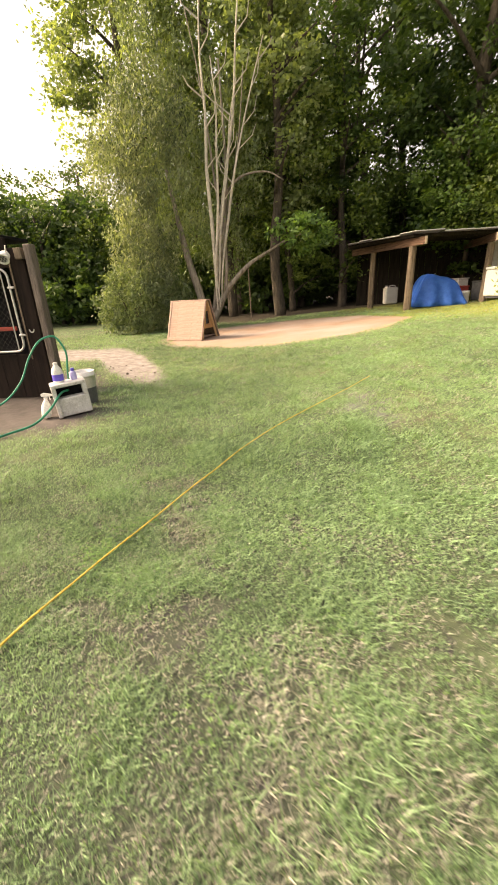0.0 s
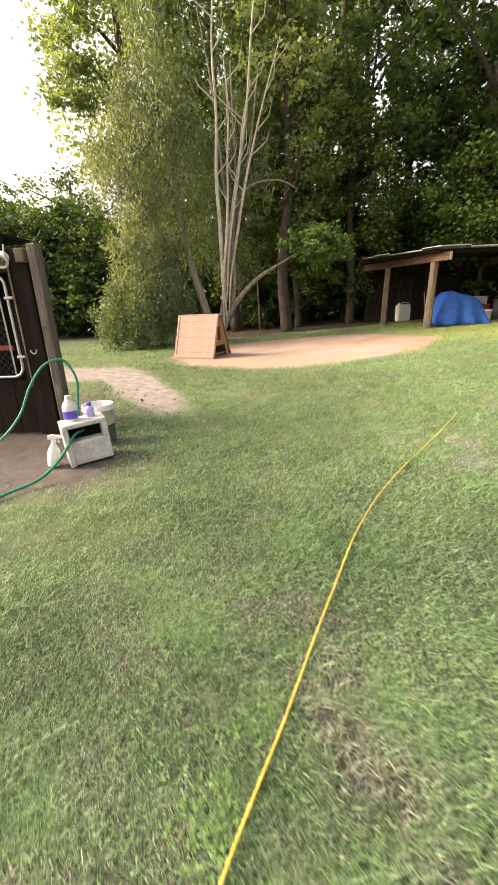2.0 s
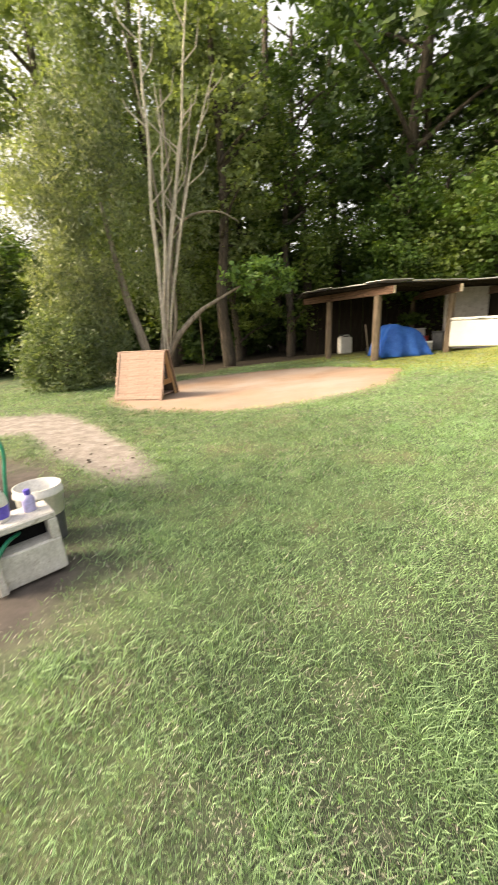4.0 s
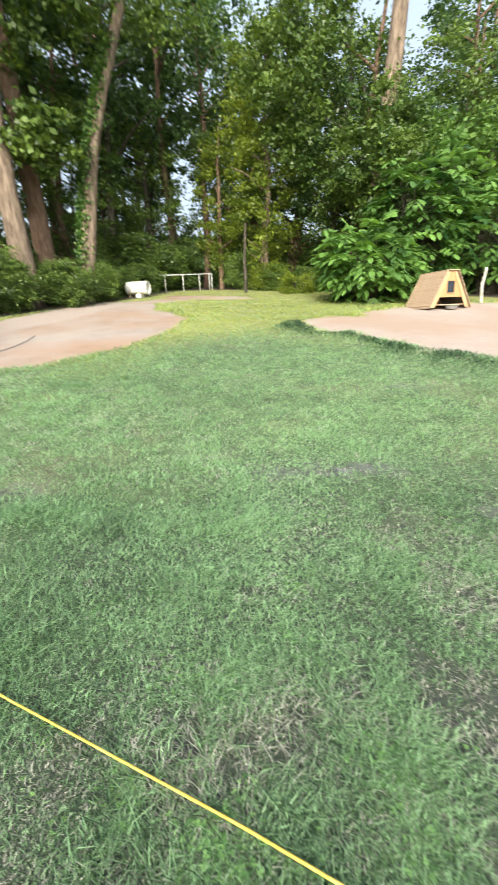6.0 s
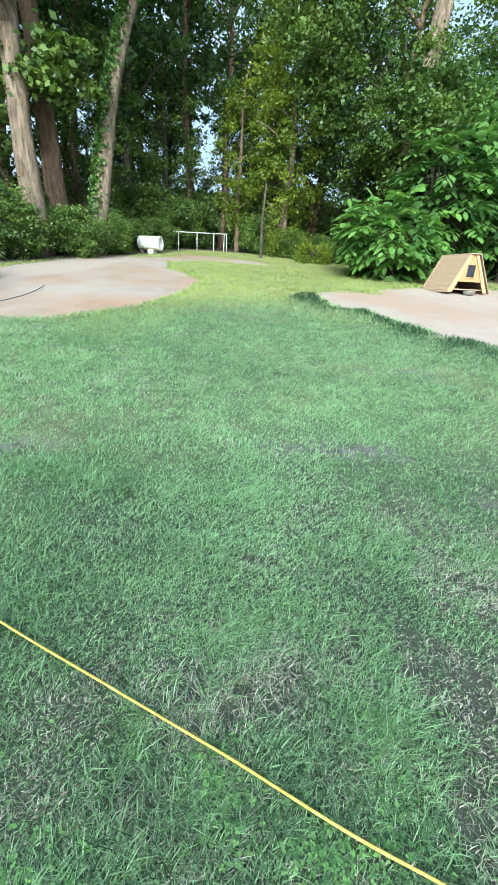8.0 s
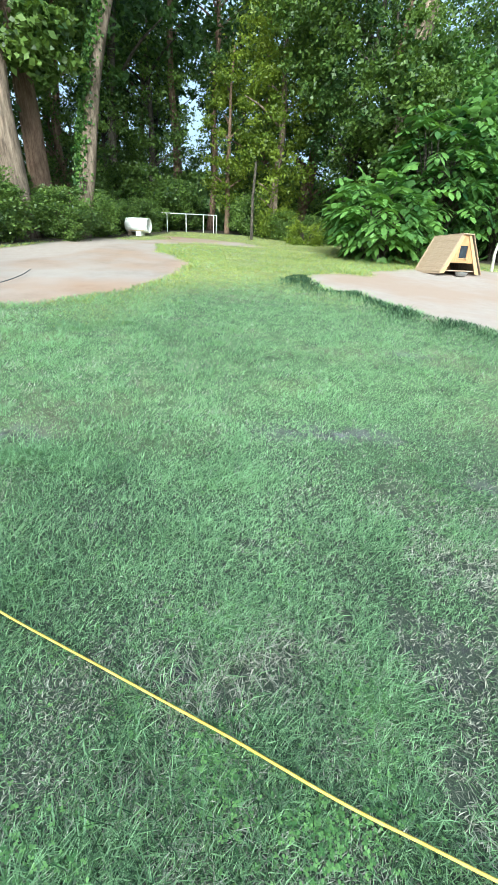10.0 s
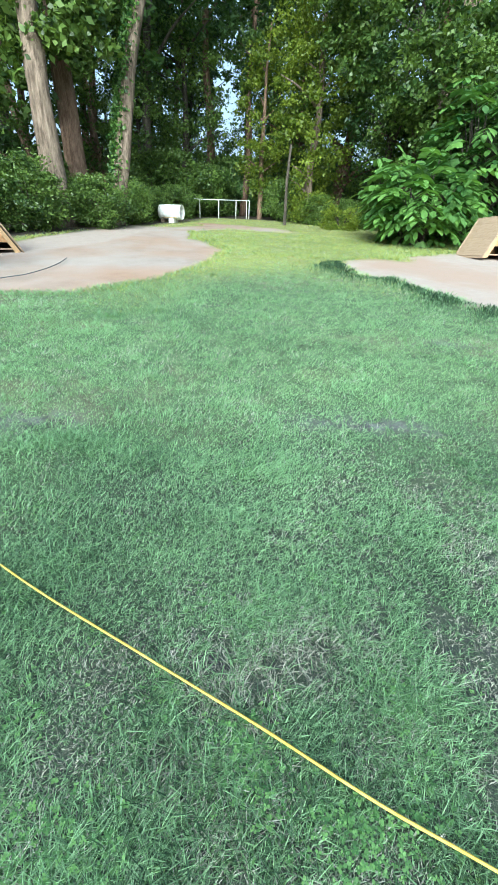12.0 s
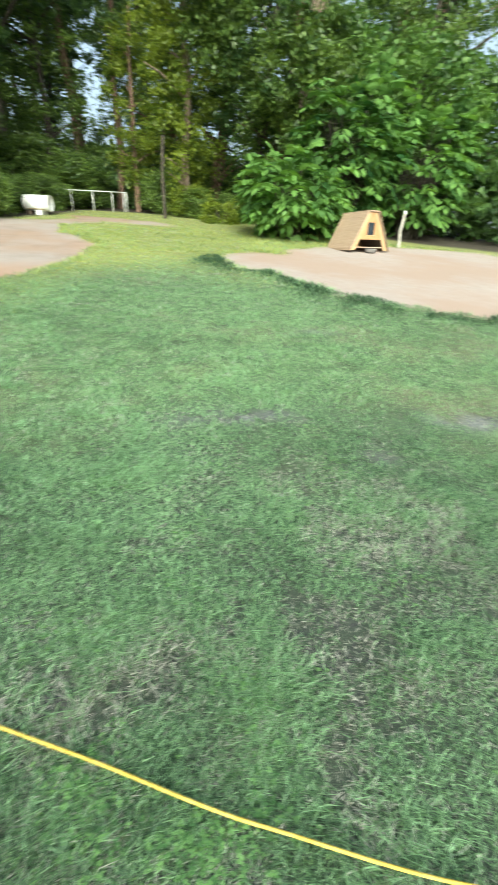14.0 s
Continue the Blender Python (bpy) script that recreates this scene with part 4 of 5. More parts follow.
def flood_lamp():
    root = thing("flood_lamp", pose(-3.24, 5.98, 1.98, 20, 0, 12), "white twin flood lamp under the kennel roof", "lamp")
    part("plate", lathe([(0.06, 0), (0.065, 0.01), (0.05, 0.03)], 16), M_WHITE, root).matrix_local = pose(0, 0.08, 0, 90)
    part("head", lathe([(0.02, 0), (0.05, 0.01), (0.075, 0.07), (0.08, 0.1), (0.06, 0.1), (0.055, 0.08)], 16), M_WHITE, root, smooth=True).matrix_local = pose(0, 0.03, 0.02, 110)
    face = pose(0, 0.03, 0.02, 110)
    part("reflector", lathe([(0.002, 0.085), (0.056, 0.085), (0.056, 0.088), (0.002, 0.088)], 16), M_GALV, root, "bright lamp face").matrix_local = face
    for k in range(7):
        a, d = k * math.pi / 3, 0.034 if k < 6 else 0.0
        part("lens", lathe([(0.001, 0), (0.013, 0), (0.011, 0.008), (0.001, 0.011)], 10), M_GREYPLASTIC, root, "dark lamp lens").matrix_local = face @ pose(d * math.cos(a), d * math.sin(a), 0.0882)
    part("arm", tube([(0, 0.08, 0), (0.02, 0.03, 0.02)], 0.014, 8), M_WHITE, root)
    part("aerial", tube([(0.02, 0.05, 0.02), (0.05, 0.04, 0.13)], 0.008, 6), M_WHITE, root)


kennel()
flood_lamp()


def block(x, y, turn):
    root = thing("concrete_block", stand(x, y, turn, 0, 0, -4), "pale concrete block with rectangular hole, on bare dirt", "block")
    w, d, h = 0.42, 0.26, 0.42
    part("base", box(w, d, h - 0.185, (0, 0, (h - 0.185) / 2), bev=0.012), M_CONCRETE, root)
    for s in (-1, 1):
        part("side_web", box(0.055, d, 0.138, (s * (w / 2 - 0.0275), 0, h - 0.117), bev=0.006), M_CONCRETE, root)
    part("top_web", box(w, d, 0.048, (0, 0, h - 0.025), bev=0.01), M_CONCRETE, root)
    # black box fills the hole to stand for its shade
    part("hole_shade", box(w - 0.112, 0.1, 0.134, (0, 0.05, h - 0.117), bev=0.002), M_BLACK, root, "black fill for the shade inside the hole")
    part("front_rib", box(0.05, 0.03, h, (-w / 2 + 0.025, -d / 2 - 0.012, h / 2), bev=0.006), M_CONCRETE, root)
    return root


def jug(m):
    root = thing("bleach_jug", m, "white plastic jug with violet label on the block", "bottle")
    part("body", lathe([(0.07, 0), (0.078, 0.01), (0.08, 0.15), (0.07, 0.19), (0.035, 0.24), (0.03, 0.25)], 24), M_WHITE, root, smooth=True)
    part("label", lathe([(0.0805, 0.03), (0.082, 0.032), (0.082, 0.118), (0.0805, 0.12)], 24), M_PURPLE, root, "violet-blue wrap label")
    part("cap", lathe([(0.03, 0.25), (0.033, 0.255), (0.033, 0.28), (0.028, 0.285)], 16), M_WHITE, root)


def small_bottle(m):
    root = thing("soap_bottle", m, "small lilac bottle with dark cap", "bottle")
    part("body", lathe([(0.035, 0), (0.04, 0.01), (0.04, 0.09), (0.02, 0.12)], 16), M_LILAC, root, smooth=True)
    part("cap", lathe([(0.02, 0.12), (0.022, 0.125), (0.022, 0.15), (0.015, 0.155)], 12), M_PURPLE, root)


def spray_bottle(x, y, turn):
    root = thing("spray_bottle", stand(x, y, turn, 0, 4, -8), "white spray bottle standing on the dirt", "bottle")
    part("body", lathe([(0.055, 0), (0.06, 0.012), (0.058, 0.13), (0.05, 0.17), (0.022, 0.22), (0.02, 0.235)], 20), M_WHITE, root, smooth=True)
    part("collar", lathe([(0.024, 0.235), (0.024, 0.26), (0.018, 0.262)], 14), M_WHITE, root)
    part("head", prism([(-0.075, 0.275), (0.05, 0.262), (0.055, 0.3), (0.02, 0.315), (-0.075, 0.3)], 0.03, 0.004), M_WHITE, root).matrix_local = pose(0, -0.015, 0)
    part("trigger", prism([(-0.05, 0.275), (-0.035, 0.275), (-0.045, 0.23), (-0.058, 0.225)], 0.014), M_WHITE, root).matrix_local = pose(0, -0.007, 0)


block(-2.36, 5.17, 28)
bz = hz(-2.36, 5.17) + 0.42
jug(pose(-2.47, 5.13, bz - 0.008, 0, 0, 20) @ Matrix.Diagonal((0.84, 0.84, 0.88, 1)))
small_bottle(pose(-2.31, 5.22, bz - 0.004))
bucket(-2.38, 5.66, 50, M_WHITE, "white bucket with dark grey lower half, behind the block", 0.165, 0.45, M_GREYPLASTIC)
spray_bottle(-2.68, 5.03, 200)


def lying(points, lift):
    return [(x, y, hz(x, y) + lift + (z if z else 0)) for x, y, z in points]


hose = thing("garden_hose", pose(0, 0, 0), "green garden hose hung over the gate and lying in grass", "hose")
part("hose", tube(spline([(-4.6, 4.9, 0.02), (-3.9, 5.2, 0.02), (-3.5, 5.45, 0.1), (-3.25, 5.62, 0.35), (-3.12, 5.75, 0.66), (-2.98, 5.85, 0.87), (-2.82, 5.92, 0.93), (-2.74, 5.96, 0.86), (-2.68, 5.97, 0.68), (-2.7, 5.95, 0.45), (-2.7, 5.87, 0.2), (-2.6, 5.65, 0.03)], 8), 0.014, 8), M_HOSE, hose, smooth=True)
hose2 = thing("garden_hose", pose(0, 0, 0), "green garden hose running out of the concrete block", "hose")
part("hose", tube(spline([(-2.38, 5.15, 0.32), (-2.42, 5.0, 0.31), (-2.5, 4.8, 0.16), (-2.62, 4.6, 0.05), (-2.8, 4.4, 0.02), (-3.0, 4.1, 0.02), (-3.5, 3.75, 0.02), (-4.2, 3.5, 0.02)], 8), 0.014, 8), M_HOSE, hose2, smooth=True)

rope = thing("rope", pose(0, 0, 0), "long yellow rope lying across the grass", "rope")
rp = spline(lying([(-1.25, -1.5, 0), (-1.3, 0.0, 0), (-1.2, 1.1, 0), (-0.95, 1.78, 0), (-0.7, 2.28, 0), (-0.42, 2.85, 0), (-0.07, 3.52, 0), (0.37, 4.15, 0), (1.1, 4.97, 0), (1.6, 5.55, 0)], 0.02), 14)
rp = [Vector((q.x, q.y, hz(q.x, q.y) + 0.034)) for q in rp]
part("strand", tube(rp, list(np.linspace(0.0052, 0.0036, len(rp))), 8, knobs=0.2), M_ROPE, rope, smooth=True)


def clods():
    g = np.random.default_rng(5)
    bm = bmesh.new()
    for k in range(30):
        u = g.uniform(0, 1)
        x, y = -1.6 - 1.5 * u + g.normal(0, 0.25), 6.6 + 2.4 * u + g.normal(0, 0.25)
        r = g.uniform(0.006, 0.022)
        made = bmesh.ops.create_icosphere(bm, subdivisions=1, radius=r)["verts"]
        for v in made:
            v.co = v.co * (1 + 0.35 * noise.noise(v.co * 60 + Vector((k, 0, 0))))
        bmesh.ops.transform(bm, matrix=pose(x, y, hz(x, y) - 0.005) @ Matrix.Diagonal((1.3, 1, 0.6, 1)), verts=made)
    me = bpy.data.meshes.new("clod")
    bm.to_mesh(me)
    bm.free()
    tagged(link("clods", me, M_BARK_DARK), "dark clods and twigs on the pale sandy path", "dirt", kind="stuff")


clods()
tether = thing("tether_cable", pose(0, 0, 0), "dark tether cable lying on the sand", "cable")
part("strand", tube(spline([(qx, qy, hz(qx, qy) + 0.03) for qx, qy in ((5.5, 7.3), (6.18, 6.89), (6.44, 6.73), (7.01, 6.64), (7.7, 6.68), (8.44, 6.84))], 8), 0.009, 6), M_GREYPLASTIC, tether, smooth=True)


# ---- trees ----
def tree(name, x, y, label, bark, leaf, trunk, limbs, crowns, seed, leaf_size=(0.3, 0.2), seg=10, category="tree", droop=0.3, group="", squash=0.6, plain=False):
    """trunk: rows of x, y, z, radius; limbs: lists of such rows; crowns: rows of centre, half sizes, clumps, leaves in each, clump size."""
    g = np.random.default_rng(seed)
    root = thing(name, stand(x, y, 0, -0.1), label, category, group)
    if trunk:
        bm = bmesh.new()
        for k, rows in enumerate([trunk, *limbs]):
            pts = spline([r[:3] for r in rows], 6)
            rad = np.interp(np.linspace(0, len(rows) - 1, len(pts)), range(len(rows)), [r[3] for r in rows])
            tube(pts, list(rad), seg if k == 0 else 7, bm, knobs=0.22, seed=seed + k)
        part("trunk", bm, bark, root, smooth=True)
    if crowns:
        ps, ts = [], []
        for c, half, n, per, size in crowns:
            p, t, _ = clumps(g, n, per, c, half, size, squash=squash)
            ps.append(p)
            ts.append(t)
        p, t = np.concatenate(ps), np.concatenate(ts)
        keep = p[:, 2] > 0.05
        link("crown", leaves("crown", p[keep], leaf_size[0], leaf_size[1], g, droop=droop, tone=t[keep], plain=plain), leaf, root)
    return root


def spread(seed, tall, wide, low, r0):
    """Trunk and limbs for a plain forest tree."""
    g = np.random.default_rng(seed)
    lean = g.normal(0, 0.04, 2)
    trunk = [(lean[0] * z + 0.1 * g.normal(), lean[1] * z + 0.1 * g.normal(), z, r0 * (1 - 0.8 * z / tall)) for z in np.linspace(0, tall * 0.95, 6)]
    limbs = []
    for k in range(7):
        z = g.uniform(low, tall * 0.8)
        a = g.uniform(0, 2 * math.pi)
        ln = wide * g.uniform(0.5, 0.9)
        bx, by = lean[0] * z, lean[1] * z
        limbs.append([(bx, by, z, r0 * 0.35), (bx + 0.5 * ln * math.cos(a), by + 0.5 * ln * math.sin(a), z + 0.35 * ln, r0 * 0.22), (bx + ln * math.cos(a), by + ln * math.sin(a), z + 0.55 * ln, r0 * 0.08)])
    return trunk, limbs


def forest_tree(x, y, seed, tall, wide, low, leaf, bark, label, n=74, per=100, size=0.8, r0=0.25, leaf_size=(0.2, 0.125), plain=False):
    trunk, limbs = spread(seed, tall, wide, low, r0)
    mid = (low + tall) / 2
    return tree("tree", x, y, label, bark, leaf, trunk, limbs, [((0, 0, mid), (wide, wide, (tall - low) / 2), n, per, size)], seed, leaf_size, group="trees round the yard", plain=plain)


# prototypes and their copies
PROTO = [
    forest_tree(3.0, 24.0, 21, 15, 3.6, 2.5, M_LEAF_DARK, M_BARK_DARK, "tall dark leafy tree in the woods behind the yard", leaf_size=(0.24, 0.15), plain=True),
    forest_tree(8.5, 25.0, 22, 17, 3.8, 5.0, M_LEAF_DARK, M_BARK_DARK, "tall dark tree with high crown in the woods", per=85, leaf_size=(0.3, 0.19), plain=True),
    forest_tree(-0.5, 23.0, 23, 12, 3.2, 1.0, M_LEAF_MID, M_BARK_DARK, "green leafy tree at the back of the yard"),
    forest_tree(13.0, 19.0, 24, 8, 3.0, 0.6, M_LEAF_MID, M_BARK_DARK, "broad green tree behind the shed", n=80, per=110),
    forest_tree(25.5, 12.5, 25, 18, 3.2, 7.0, M_LEAF_DARK, M_BARK_BROWN, "tall slender tree with sparse high crown", n=60, per=60, r0=0.22, leaf_size=(0.3, 0.19), plain=True),
    forest_tree(23.5, -1.0, 26, 13, 3.0, 1.2, M_LEAF_MID, M_BARK_BROWN, "leafy tree with light hanging branches at the wood's edge"),
]

PROTO.append(forest_tree(11.6, 17.0, 27, 6.6, 2.6, 0.8, M_LEAF_BRIGHT, M_BARK_DARK, "bright green broad tree behind the shed", n=110, per=100, size=0.65, leaf_size=(0.19, 0.14)))


def copies(k, places):
    for x, y, turn, s in places:
        copy_thing(PROTO[k], stand(x, y, turn, -0.1) @ Matrix.Diagonal((s, s, s, 1)))


copies(0, [(6.0, 22.5, 80, 0.95), (0.5, 27.0, 200, 1.1), (11.5, 23.5, 140, 0.9), (16.0, 21.5, 30, 0.85), (-3.0, 26.0, 290, 1.0), (20.0, 17.0, 60, 0.75), (28.0, 2.0, 70, 0.8)])
copies(1, [(19.5, 23.0, 120, 0.9), (3.5, 30.0, 220, 1.1), (23.5, 17.5, 310, 0.9), (31.0, 8.0, 100, 0.9)])
copies(2, [(4.3, 20.8, 40, 0.85), (2.0, 21.0, 130, 0.7), (9.8, 21.5, 260, 0.8), (14.0, 14.5, 75, 0.62), (18.3, -3.4, 10, 0.7), (19.0, -9.5, 80, 0.85), (22.0, -4.5, 200, 0.95), (21.0, -12.0, 20, 1.0)])
copies(3, [(10.2, 18.3, 50, 0.85), (16.5, 17.0, 150, 1.0), (-12.0, 33.0, 0, 1.25), (-17.0, 31.0, 70, 1.2), (-22.0, 33.0, 130, 1.3), (-9.0, 28.0, 220, 0.95), (-27.0, 28.0, 20, 1.3), (-14.0, 27.0, 80, 0.8), (-19.0, 26.0, 240, 0.75), (34.0, 14.0, 30, 0.9), (36.0, 7.0, 90, 0.8), (35.0, 0.0, 160, 0.9), (33.0, -8.0, 200, 1.0), (-7.6, 24.5, 15, 0.7), (-10.6, 24.0, 200, 0.72), (-13.6, 23.0, 100, 0.7)])
copies(4, [(28.0, 9.5, 40, 1.0), (27.0, 6.0, 150, 1.1), (31.5, 4.2, 230, 1.0), (22.0, 14.0, 20, 0.9), (33.0, 6.5, 80, 1.2), (31.0, 12.0, 300, 1.15), (26.5, 3.8, 190, 0.9), (24.5, -10.5, 130, 0.95), (28.0, -13.0, 250, 1.0)])
copies(5, [(29.5, 9.0, 15, 0.9), (34.5, 9.5, 220, 1.1), (31.0, 2.5, 300, 0.9), (27.5, 11.5, 60, 0.9)])
forest_tree(20.9, 0.55, 28, 11, 1.9, 0.5, M_LEAF_SUNLIT, M_BARK_GREY, "slim tree with sunlit yellow-green tiers of leaves", n=130, per=90, size=0.5, r0=0.2, leaf_size=(0.15, 0.1))
forest_tree(23.0, 2.9, 29, 8, 1.3, 0.5, M_LEAF_SUNLIT, M_BARK_BROWN, "slim sunlit tree at the wood's edge", n=60, per=90, size=0.5, r0=0.15, leaf_size=(0.15, 0.1))
copies(5, [(23.2, -0.8, 50, 0.85), (25.0, 1.0, 120, 1.0), (20.5, 9.8, 200, 0.7), (22.5, 11.5, 20, 0.95), (18.8, 12.2, 260, 0.85), (19.5, -3.2, 330, 0.9)])

copies(1, [(9.5, 20.5, 75, 1.3), (13.5, 19.5, 190, 1.25), (17.0, 17.5, 300, 1.2), (20.5, 14.5, 15, 1.1), (5.0, 23.5, 250, 1.2), (22.5, 8.5, 100, 1.0)])
copies(6, [(14.0, 14.6, 120, 0.8), (9.0, 19.0, 200, 0.95), (20.0, -6.0, 30, 1.2)])
copies(0, [(19.6, -2.4, 200, 0.75), (14.8, 18.6, 20, 1.05), (11.0, 21.5, 170, 1.1)])

copies(6, [(17.6, -8.6, 40, 1.05), (16.6, -11.6, 210, 1.0), (18.2, -5.6, 120, 0.95)])
copies(5, [(20.5, -8.2, 70, 0.9), (19.5, -11.0, 160, 0.95)])

copies(2, [(25.5, 7.0, 140, 0.85), (23.5, 9.0, 20, 0.6)])

# multi-stemmed olive tree by the first dog house
stems = [
    [(0, 0, 0, 0.2), (-0.35, 0.1, 1.2, 0.16), (-0.8, 0.3, 3.0, 0.11), (-1.2, 0.4, 5.5, 0.06)],
]
more = [
    [(0.1, 0, 0.3, 0.13), (0.7, 0, 1.4, 0.11), (1.5, 0.1, 2.2, 0.08), (2.3, 0.1, 2.65, 0.05), (3.0, 0.0, 3.0, 0.032), (3.9, -0.2, 3.25, 0.016)],
    [(0.1, 0.1, 0.5, 0.12), (0.5, 0.3, 2.5, 0.1), (0.9, 0.4, 5.0, 0.06), (0.9, 0.4, 8.5, 0.03)],
    [(0.6, 0.0, 1.3, 0.08), (0.75, -0.1, 2.6, 0.06), (0.55, -0.2, 4.8, 0.045), (0.3, -0.2, 7.6, 0.025), (0.0, -0.2, 9.5, 0.015)],
    [(0.7, 0.0, 4.4, 0.05), (1.4, -0.2, 5.0, 0.045), (2.3, -0.3, 5.1, 0.03), (2.9, -0.4, 4.8, 0.015)],
    [(0.9, -0.1, 4.0, 0.04), (1.4, -0.1, 6.0, 0.03), (1.7, -0.1, 8.0, 0.015)],
]
olive = tree("olive_tree", -1.5, 16.6, "many-stemmed tree with olive drooping leaves and bare grey stems", M_BARK_OLIVE, M_LEAF_OLIVE, stems[0], more,
     [((-1.2, 0.8, 5.2), (2.0, 1.4, 3.0), 90, 60, 0.5), ((-2.2, 0.2, 1.4), (1.5, 1.0, 1.4), 70, 120, 0.4), ((0.9, 1.1, 6.2), (1.6, 0.8, 2.6), 60, 45, 0.4), ((-1.4, 0.5, 8.0), (1.3, 1.0, 2.2), 60, 60, 0.4), ((0.6, 0.9, 3.2), (1.0, 0.6, 1.6), 30, 45, 0.35)], 41, (0.16, 0.045), droop=1.5, squash=1.9)
gw = np.random.default_rng(47)
for label, centre, half, n in (("pale yellow-green curtain of drooping twigs", (-2.2, -0.1, 3.2), (1.2, 0.9, 2.4), 95), ("sparse upper drooping twigs", (-1.7, 0.0, 6.4), (1.5, 0.9, 2.1), 60), ("ragged twigs at the crown's side", (-3.1, 0.2, 5.6), (0.9, 0.7, 1.4), 22)):
    wp, wt, _ = clumps(gw, n, 95, centre, half, 0.36, squash=1.7)
    link("leaf_curtain", leaves("leaf_curtain", wp, 0.15, 0.042, gw, droop=1.4, tone=wt), M_LEAF_OLIVE_LIT, olive, label)
forest_tree(-4.3, 20.6, 51, 16, 3.0, 3.0, M_LEAF_HAZY, M_BARK_DARK, "tall green tree rising behind the olive tree", n=170, per=110)
forest_tree(-0.8, 21.6, 52, 17.5, 3.2, 3.0, M_LEAF_HAZY, M_BARK_DARK, "tall green tree rising behind the bare stems", n=150, per=110)
forest_tree(1.3, 19.4, 53, 13.5, 2.3, 3.6, M_LEAF_HAZY, M_BARK_DARK, "hazy green tree behind the bare stems", n=100, per=90, size=0.7)
copies(0, [(4.6, 27.0, 15, 0.7), (1.6, 29.5, 320, 0.8)])


def bare_stem(k, x0, z0, x1, top, r):
    """A thin crooked stem with a few twigs."""
    g = np.random.default_rng(300 + k)
    rows = []
    for f in np.linspace(0, 1, 7):
        rows.append((x0 + (x1 - x0) * f ** 1.4 + g.normal(0, 0.06), -0.1 - 0.5 * f + g.normal(0, 0.05), z0 + (top - z0) * f))
    pts = spline(rows, 4)
    bm = tube(pts, list(np.interp(np.linspace(0, 1, len(pts)), (0, 0.3, 1), (r * 0.3, r, r * 0.25))), 6)
    for q in range(5):
        b = pts[int(len(pts) * (0.5 + 0.1 * q))]
        s = 1 if g.uniform() < 0.5 else -1
        d = g.uniform(0.2, 0.5)
        tube([b, b + Vector((s * d, -0.1, 0.35)), b + Vector((s * d * 1.3, -0.15, 0.9 * g.uniform(0.6, 1.3)))], [r * 0.4, r * 0.28, r * 0.1], 5, bm)
    part("bare_stem", bm, M_BARK_PALE, olive, "pale bare stem")


for k, row in enumerate(((0.3, 0.7, 0.45, 9.8, 0.068), (0.4, 0.9, 0.9, 8.2, 0.05), (0.4, 0.8, 1.8, 10.2, 0.064), (0.5, 1.0, 2.4, 8.6, 0.05), (0.4, 1.0, 1.4, 7.6, 0.045))):
    bare_stem(k, *row)
spray_p, spray_t, _ = clumps(np.random.default_rng(43), 34, 30, (3.6, -0.3, 3.15), (1.2, 0.7, 0.6), 0.34)
link("leaf_spray", leaves("leaf_spray", spray_p, 0.22, 0.11, np.random.default_rng(44), droop=0.5, tone=spray_t), M_LEAF_BROAD, olive, "bright green leafy branch end")
swing = thing("hanging_rope", pose(0.02, 16.7, 0), "thin rope hanging from a branch", "rope")
part("strand", tube([(0, 0, 2.12), (0.02, 0, 1.2), (0.03, 0, hz(0.02, 16.7) + 0.15)], 0.022, 6), M_TIMBER, swing)

# three trunks beyond the second dog house
tree("beech_tree", 15.2, 9.9, "tall forked tree with smooth pale trunk in the hedge", M_BARK_GREY, M_LEAF_MID,
     [(0, 0, 0, 0.5), (-0.05, 0.05, 2.5, 0.36), (0.05, 0.1, 5.5, 0.32), (0.35, 0.1, 8.0, 0.26), (0.5, 0, 12, 0.16)],
     [[(0.1, 0.1, 6.6, 0.22), (-0.6, 1.1, 8.0, 0.17), (-1.2, 2.2, 9.8, 0.12), (-1.6, 3.4, 12.5, 0.06)], [(0.45, 0, 10.5, 0.12), (0.9, -0.8, 12.0, 0.08), (1.2, -1.6, 13.5, 0.05)]],
     [((0, 0, 11), (4.2, 4.2, 4.0), 110, 70, 0.9), ((0.4, -1.2, 5.6), (1.1, 1.2, 1.0), 44, 60, 0.45), ((0.4, 1.6, 5.0), (1.5, 1.5, 2.2), 30, 60, 0.6)], 61, (0.26, 0.17), 14)
tree("pine_tree", 17.3, 9.95, "tall tree with red-brown bark in the hedge", M_BARK_BROWN, M_LEAF_DARK,
     [(0, 0, 0, 0.44), (-0.05, 0, 3, 0.35), (-0.2, 0.15, 9, 0.28), (-0.2, 0.2, 16, 0.15)], [], [((0, 0, 13), (3.5, 3.5, 4), 80, 60, 0.9)], 62, (0.26, 0.17), 14)
VINE = [(0, 0, 0, 0.42), (0.25, -0.45, 2.0, 0.3), (0.7, -1.0, 5.5, 0.25), (1.6, -2.1, 9.5, 0.2), (2.6, -3.3, 13, 0.12)]
vine_tree = tree("vine_tree", 16.6, 8.5, "leaning tree with ivy climbing its trunk", M_BARK_GREY, M_LEAF_MID, VINE, [], [((2.6, -2.6, 12.5), (3.6, 3.6, 3.5), 90, 70, 0.9)], 63, (0.2, 0.14), 14)


